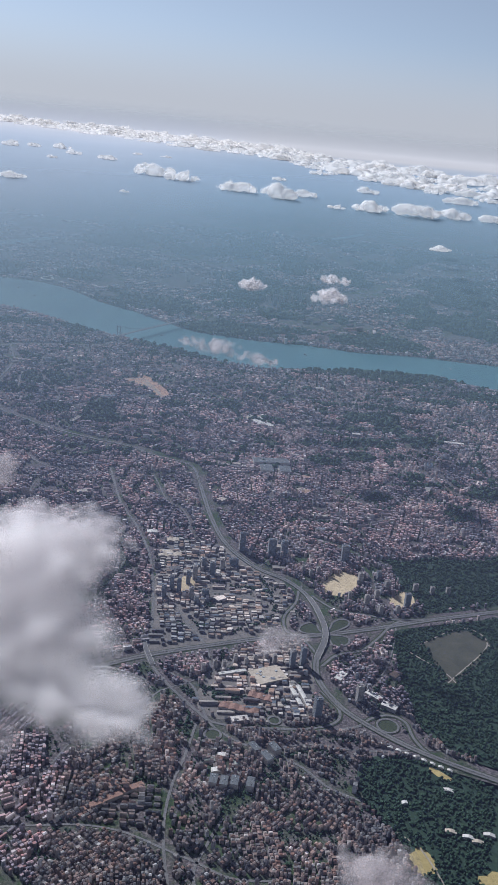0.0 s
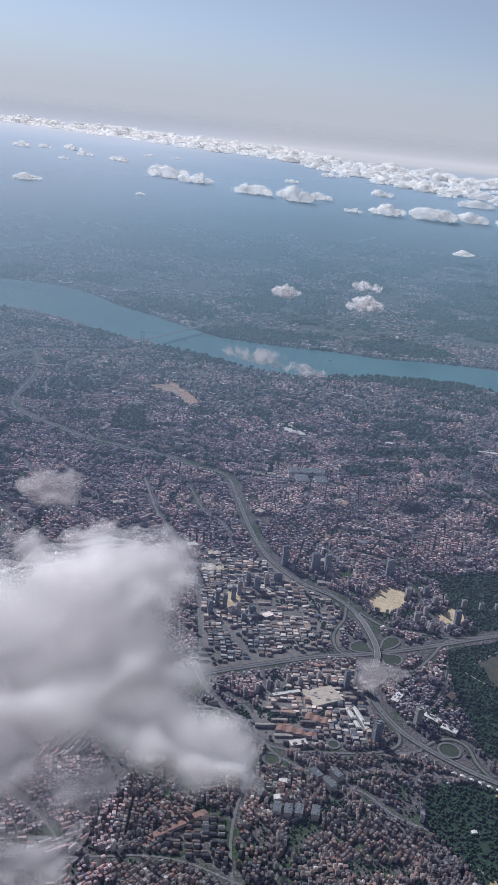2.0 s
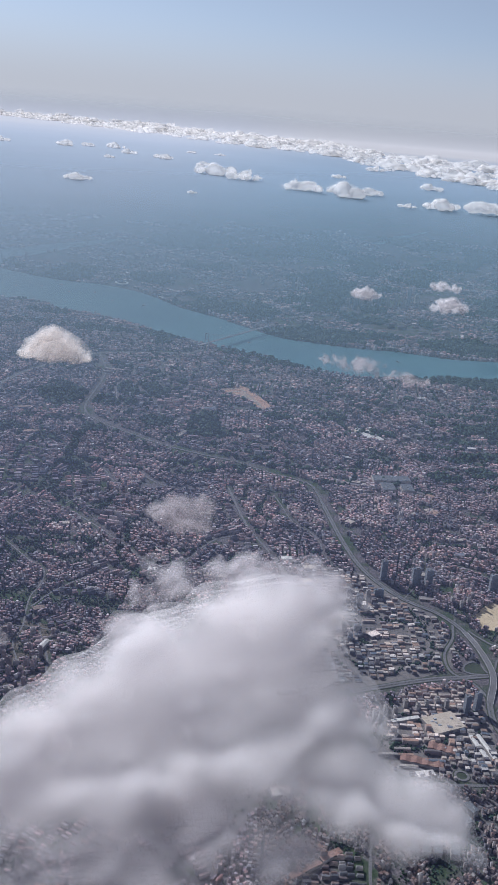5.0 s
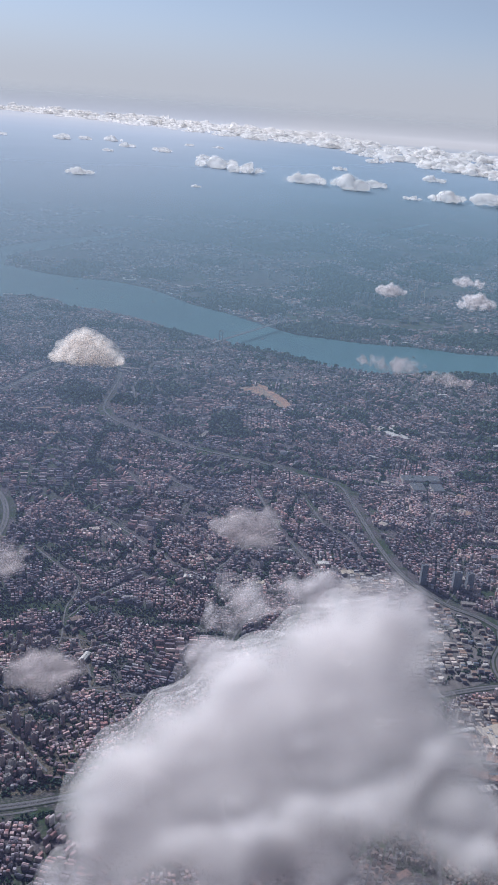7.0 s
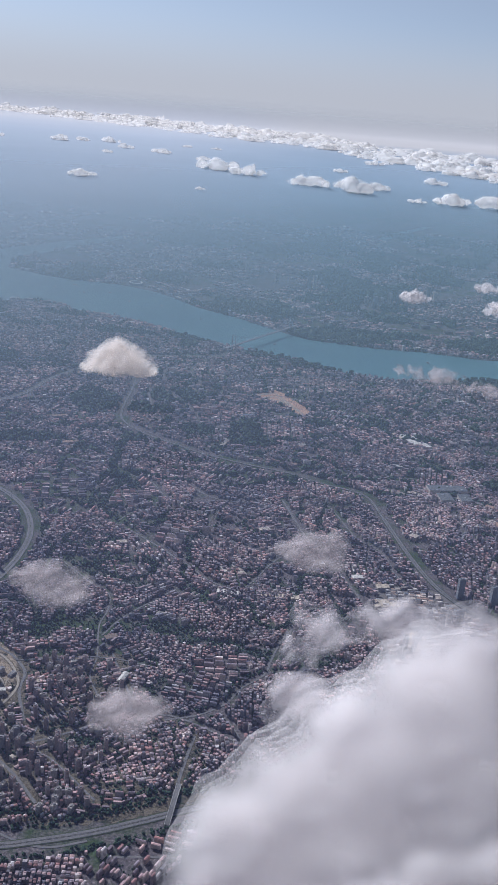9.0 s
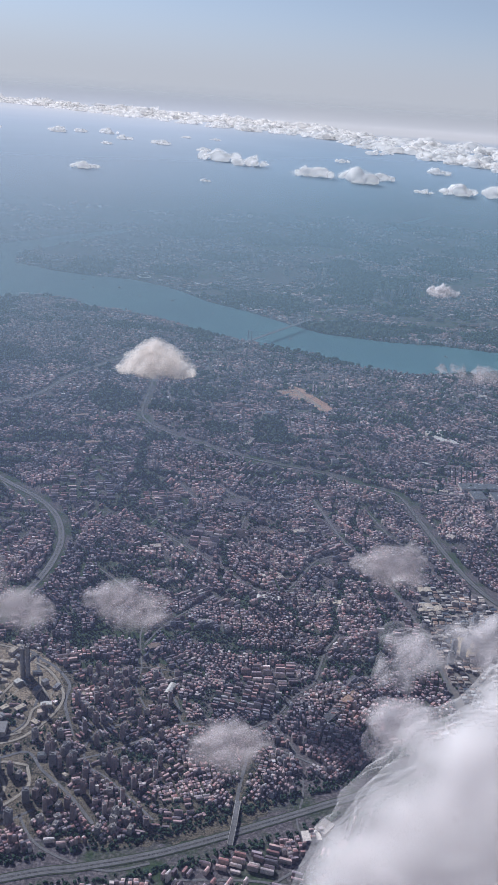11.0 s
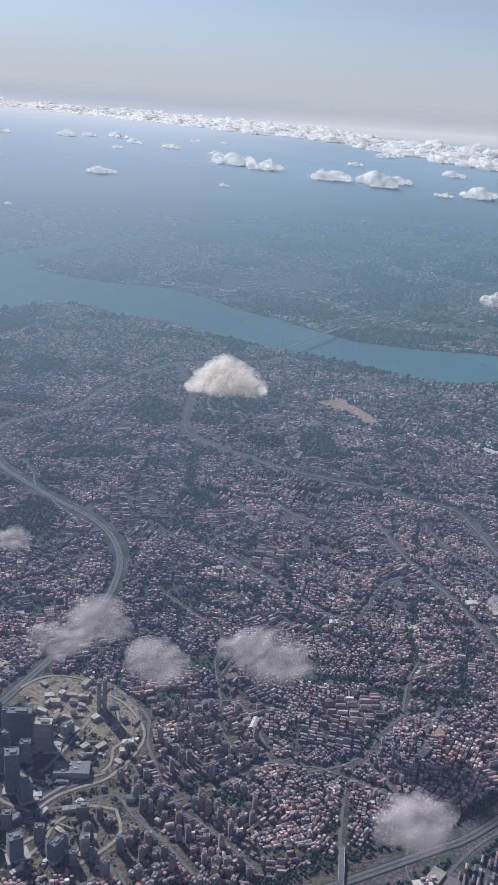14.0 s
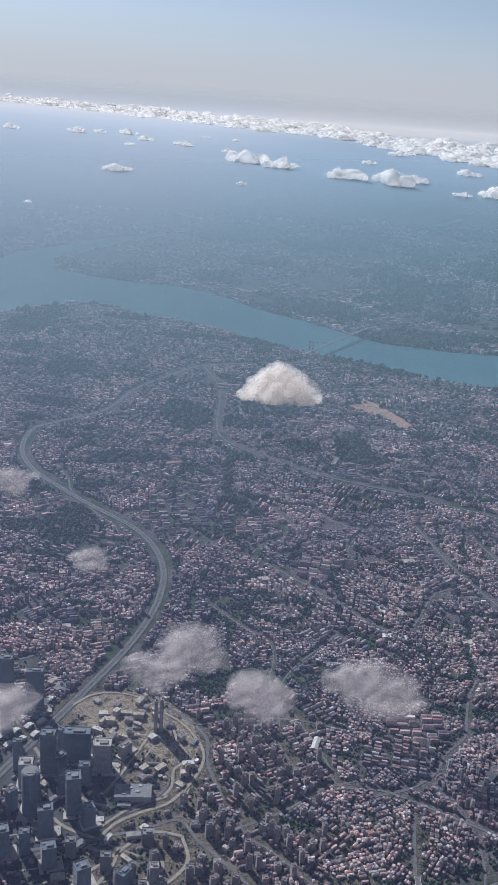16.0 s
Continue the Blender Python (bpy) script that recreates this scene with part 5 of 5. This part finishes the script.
def cloud(puffs, h, seed, label, lump=0.55, layers=10, core=0.5, base=None, thin=0.1, veil=None, solid=True, buds=0, warp=0.35, octaves=4, grain=1.0, fine=1.0, billow=True, body=None):
    """A cloud out of overlapping soft puffs (x, y, z, r): a lumpy body inside thin layers of vapour that end one after another."""
    P = np.array(puffs, dtype=float)
    rng = np.random.RandomState(seed)
    lumps = []
    for x, y, z, r in P:
        for _ in range(buds):
            a, e = rng.uniform(0, 6.28), rng.uniform(-0.25, 1.2)
            q = r * rng.uniform(0.55, 0.8)
            lumps.append((x + q * math.cos(a) * math.cos(e), y + q * math.sin(a) * math.cos(e), z + 0.8 * q * math.sin(e), r * rng.uniform(0.25, 0.45)))
    if lumps:
        P = np.vstack([P, lumps])
    lo, hi = (P[:, :3] - 1.7 * P[:, 3:]).min(0), (P[:, :3] + 1.7 * P[:, 3:]).max(0)
    shape = np.ceil((hi - lo) / h).astype(int) + 2
    ax = [lo[k] + h * np.arange(shape[k]) for k in range(3)]
    X, Y, Z = np.meshgrid(*ax, indexing="ij")
    F = np.zeros(tuple(shape))
    R = float(np.median(np.array(puffs)[:, 3]))
    bend = [warp * R * (lattice(F.shape, max(1.5, k * R / h), seed + 50 + i) - 0.5) * 2 for i, k in enumerate((0.8, 0.8, 0.8, 0.35, 0.35, 0.35))]
    X, Y, Z = X + bend[0] + 0.5 * fine * bend[3], Y + bend[1] + 0.5 * fine * bend[4], Z + 0.6 * bend[2] + 0.4 * fine * bend[5]
    for x, y, z, r in P:
        F += 0.9 * np.exp(-((X - x) ** 2 + (Y - y) ** 2 + ((Z - z) * 1.25) ** 2) / (0.62 * r * r))
    F = 1 - np.exp(-1.1 * F)
    N = np.zeros_like(F)
    amp, tot = 1.0, 0.0
    for k, cell in enumerate([grain * R * q for q in (0.9, 0.45, 0.22, 0.11)][:octaves]):
        if cell / h > 1.3:
            N += amp * (np.abs(2 * lattice(F.shape, cell / h, seed + 7 * k) - 1) if k and billow else 1 - lattice(F.shape, cell / h, seed))
            tot += amp
            amp *= 0.62
    N = N / max(tot, 1e-6)
    F = F - lump * (N - 0.35) * np.clip(F * 8, 0, 1)
    if base is not None:
        F = F - np.clip((base - Z) / (0.45 * R), 0, 3) * 0.5
    F[[0, -1]] = -1
    F[:, [0, -1]] = -1
    F[:, :, [0, -1]] = -1
    made = tagged(new("cloud"), label, "cloud")
    if solid and (F > core).any():
        v, q = nets(F, core, lo, h)
        mesh_object("cloud_body", v, q, body or M_CLOUD, smooth=True, parent=made)["kind"] = "stuff"
    for iso in np.linspace(thin, core * 0.96, layers):
        if (F > iso).any():
            v, q = nets(F, iso, lo, h)
            mesh_object("vapour_layer", v, q, veil or M_VAPOUR, smooth=True, parent=made)["kind"] = "stuff"
    return made


def puffball(x, y, z, rx, rz, seed, n=9):
    rng = np.random.RandomState(seed)
    out = []
    for _ in range(n):
        a, q = rng.uniform(0, 6.28), rng.rand() ** 0.5
        out.append((x + rx * 0.75 * q * math.cos(a), y + rx * 0.55 * q * math.sin(a), z + rz * rng.uniform(-0.2, 0.6) * (1 - q), rz * rng.uniform(0.6, 1.1) * (1.15 - 0.5 * q)))
    return out


def torn(x, y, z, rx, rz, seed):
    """A thin cloud in a few ragged lobes round a denser heart."""
    rng = np.random.RandomState(seed)
    out = [(x, y, z, rz * 1.05)]
    for _ in range(4):
        a, u, v = rng.uniform(0, 6.28), x, y
        for k in range(3):
            u, v = u + rx * 0.36 * math.cos(a), v + rx * 0.3 * math.sin(a)
            a += rng.normal(0, 0.5)
            out.append((u, v, z + rz * rng.uniform(-0.3, 0.3), rz * rng.uniform(0.45, 0.8) * (1 - 0.2 * k)))
    return out


cloud([(-73, 158, 103, 8), (-66, 151, 103, 7), (-80, 164, 103, 9), (-58, 146, 103, 5), (-50, 147, 103, 5), (-92, 158, 103, 9), (-106, 165, 103, 8), (-64, 170, 103, 9), (-48, 168, 103, 7), (-100, 172, 103, 9)], 1.1, 15, "thin cloud veil, tinted grey for shade, trailing from the large cumulus", layers=14, core=0.8, thin=0.03, veil=M_FRINGE, solid=False, lump=0.4, warp=0.6, octaves=2, grain=1.8, fine=0.3, billow=False)
BIG = [(-52, 230, 110, 16), (-45, 246, 109, 9), (-62, 214, 110, 19), (-75, 197, 109, 18), (-60, 192, 108, 16), (-40, 204, 107, 13), (-88, 187, 107, 16), (-100, 182, 105, 11), (-35, 186, 106, 10),
       (-22, 176, 107, 8), (-14, 171, 107, 5.5), (-78, 180, 105, 12)]
cloud(BIG, 1.6, 3, "large bright white cumulus cloud with a grey underside", layers=20, base=101, buds=2, thin=0.05, core=0.8, lump=0.16, octaves=2, billow=False, warp=0.4, grain=1.4, fine=0.5, veil=M_SOFT)
cloud([(-50, 262, 110, 7), (-57, 268, 111, 6), (-44, 256, 111, 7), (-64, 265, 110, 7), (-80, 260, 109, 6), (-36, 260, 111, 6), (-90, 250, 109, 4), (-88, 232, 108, 6)], 1.0, 8, "thin torn cloud fringe beside the large cumulus", layers=14, core=0.8, thin=0.03, veil=M_FRINGE, solid=False, lump=0.45, warp=0.7, octaves=2, grain=1.7, fine=0.35, billow=False)
cloud([(-175, 487, 111.5, 9), (-184, 487, 109, 5.6), (-165.5, 487, 109.5, 6.6), (-175.5, 487, 117, 6), (-169.5, 487, 113.5, 6), (-181, 487, 113.5, 5.4), (-158, 487, 107, 2.8), (-190.5, 487, 107, 2.6)], 0.75, 11, "small bright cumulus cloud with a domed top", layers=16, base=106, buds=1, thin=0.05, core=0.8, lump=0.24, octaves=3, billow=False, warp=0.28, grain=0.7, body=M_FARCLOUD, veil=M_DOME)
SMALL = [(-83, 297, 113, 9, 6), (-154, 264, 113, 10, 6), (-125, 215, 112, 7, 5), (-178, 261, 112, 6, 5), (-197, 278, 112, 9, 5), (-205, 267, 112, 7, 4), (-227, 317, 112, 6, 3), (-262, 365, 112, 8, 4), (-233, 251, 112, 6, 4), (17, 207, 112, 8, 3), (38, 130, 112, 9, 5)]
for i, (x, y, z, rx, rz) in enumerate(SMALL):
    cloud(torn(x, y, z, rx, rz, 20 + i), 0.75, 40 + i, "small thin wisp of grey-white cloud", layers=12, core=0.85, thin=0.05, veil=M_WISP, solid=False, lump=0.4, warp=0.6, octaves=2, grain=1.8, fine=0.35, billow=False)
cloud([(-34, 511, 111, 3.5), (-25, 507, 112, 4), (-15, 503, 113, 5), (-8, 500, 113, 4), (1, 491, 112, 3.5), (8, 487, 112, 4.5), (14, 484, 112, 3)], 0.7, 66, "thin pinkish wisp of cloud drifting over the strait", layers=10, core=0.75, thin=0.06, veil=M_WISP, solid=False, lump=0.8, warp=1.0, octaves=3, grain=1.6, buds=2, fine=0.5, billow=False)
FARTHER = [(-2, 710, 112, 15, 4.6, 1), (58, 692, 112, 24, 5.2, 1), (66, 782, 110, 18, 4.2, 1)]
for i, (x, y, z, rx, rz, full) in enumerate(FARTHER):
    cloud(puffball(x, y, z, rx, rz, 60 + i, 15), 1.0, 70 + i, "small pinkish-white cloud drifting over the strait", layers=7, core=0.6, veil=None if full else M_WISP, solid=full > 0, lump=0.7, warp=0.6, buds=2, octaves=3, billow=False, body=M_FARCLOUD)

# the far cloud field and bank
BANK = []
for k in range(6):
    shape = cloud(puffball(0, 0, 0, 44, 12, 90 + k, 16), 3.6, 100 + k, "distant white cumulus cloud in the hazy cloud field", layers=1, core=0.38, thin=0.25, base=-1, buds=2, lump=0.5, veil=M_FARVAPOUR, body=M_FARCLOUD)
    tagged(shape, group="distant clouds")
    BANK.append(shape)
FIELD_CLOUDS = [(-686, 2569, 30), (-639, 2622, 22), (-568, 2646, 30), (-497, 2450, 24), (-397, 2369, 30), (-506, 2242, 16), (-434, 1631, 26), (-368, 2705, 16), (-288, 2699, 16), (-284, 2249, 20),
                (-235, 2010, 50), (-165, 1930, 40), (-231, 1566, 9), (-55, 1801, 40), (15, 1750, 50), (73, 1822, 30), (26, 2218, 20), (126, 1637, 18), (185, 1646, 35), (259, 1630, 50),
                (324, 1663, 35), (215, 2076, 30), (418, 2336, 45), (141, 2591, 30), (226, 1192, 16), (396, 1653, 30)]
FIELD_CLOUDS += [(410, 2010, 40), (-849, 2539, 25), (-463, 1183, 6)]
crng = np.random.RandomState(31)
BAND_X = [-1900, -1285, -900, -500, -150, 130, 330, 560, 1000]
BAND_FAR = [4700, 4650, 4600, 4480, 4300, 3850, 3500, 3150, 2700]
BAND_NEAR = [4600, 4350, 3980, 3600, 3250, 2750, 2350, 2000, 1900]
for _ in range(560):
    x = crng.uniform(-1700, 950)
    a, b = np.interp(x, BAND_X, BAND_NEAR), np.interp(x, BAND_X, BAND_FAR)
    q = crng.rand() ** (0.75 if x < 250 else 1.0)
    FIELD_CLOUDS.append((x + crng.normal(0, 15), 1 / ((1 - q) / a + q / b), crng.uniform(24, 54) * (0.7 + 0.5 * q)))
MASS = [[] for _ in BANK]
for i, (x, y, r) in reversed(list(enumerate(FIELD_CLOUDS))):
    s = r / 36.0
    m = pose(x, y, 93 + 4 * s, 0, 0, crng.uniform(-35, 35) + 180 * crng.randint(2)) @ Matrix.Diagonal((s, s, s * crng.uniform(0.9, 1.3), 1))
    if i < len(BANK):
        BANK[i].matrix_basis = m
    elif i < 230:
        copy_thing(BANK[i % len(BANK)], m)
    else:
        MASS[i % len(BANK)].append(np.array(m))
verts, quads, count = [], [], 0
for shape, places in zip(BANK, MASS):
    data = [c for c in shape.children if c.name.startswith("cloud_body")][0].data
    co = np.empty(len(data.vertices) * 3)
    data.vertices.foreach_get("co", co)
    co = np.c_[co.reshape(-1, 3), np.ones(len(data.vertices))]
    corner = np.empty(len(data.loops), dtype=np.int32)
    data.loops.foreach_get("vertex_index", corner)
    for m in places:
        verts.append((co @ m.T)[:, :3])
        quads.append(corner.reshape(-1, 4) + count)
        count += len(co)
tagged(mesh_object("cloud_bank", np.vstack(verts), np.vstack(quads), M_FARCLOUD, smooth=True), "long bank of white cumulus along the hazy horizon", "cloud bank", kind="stuff")
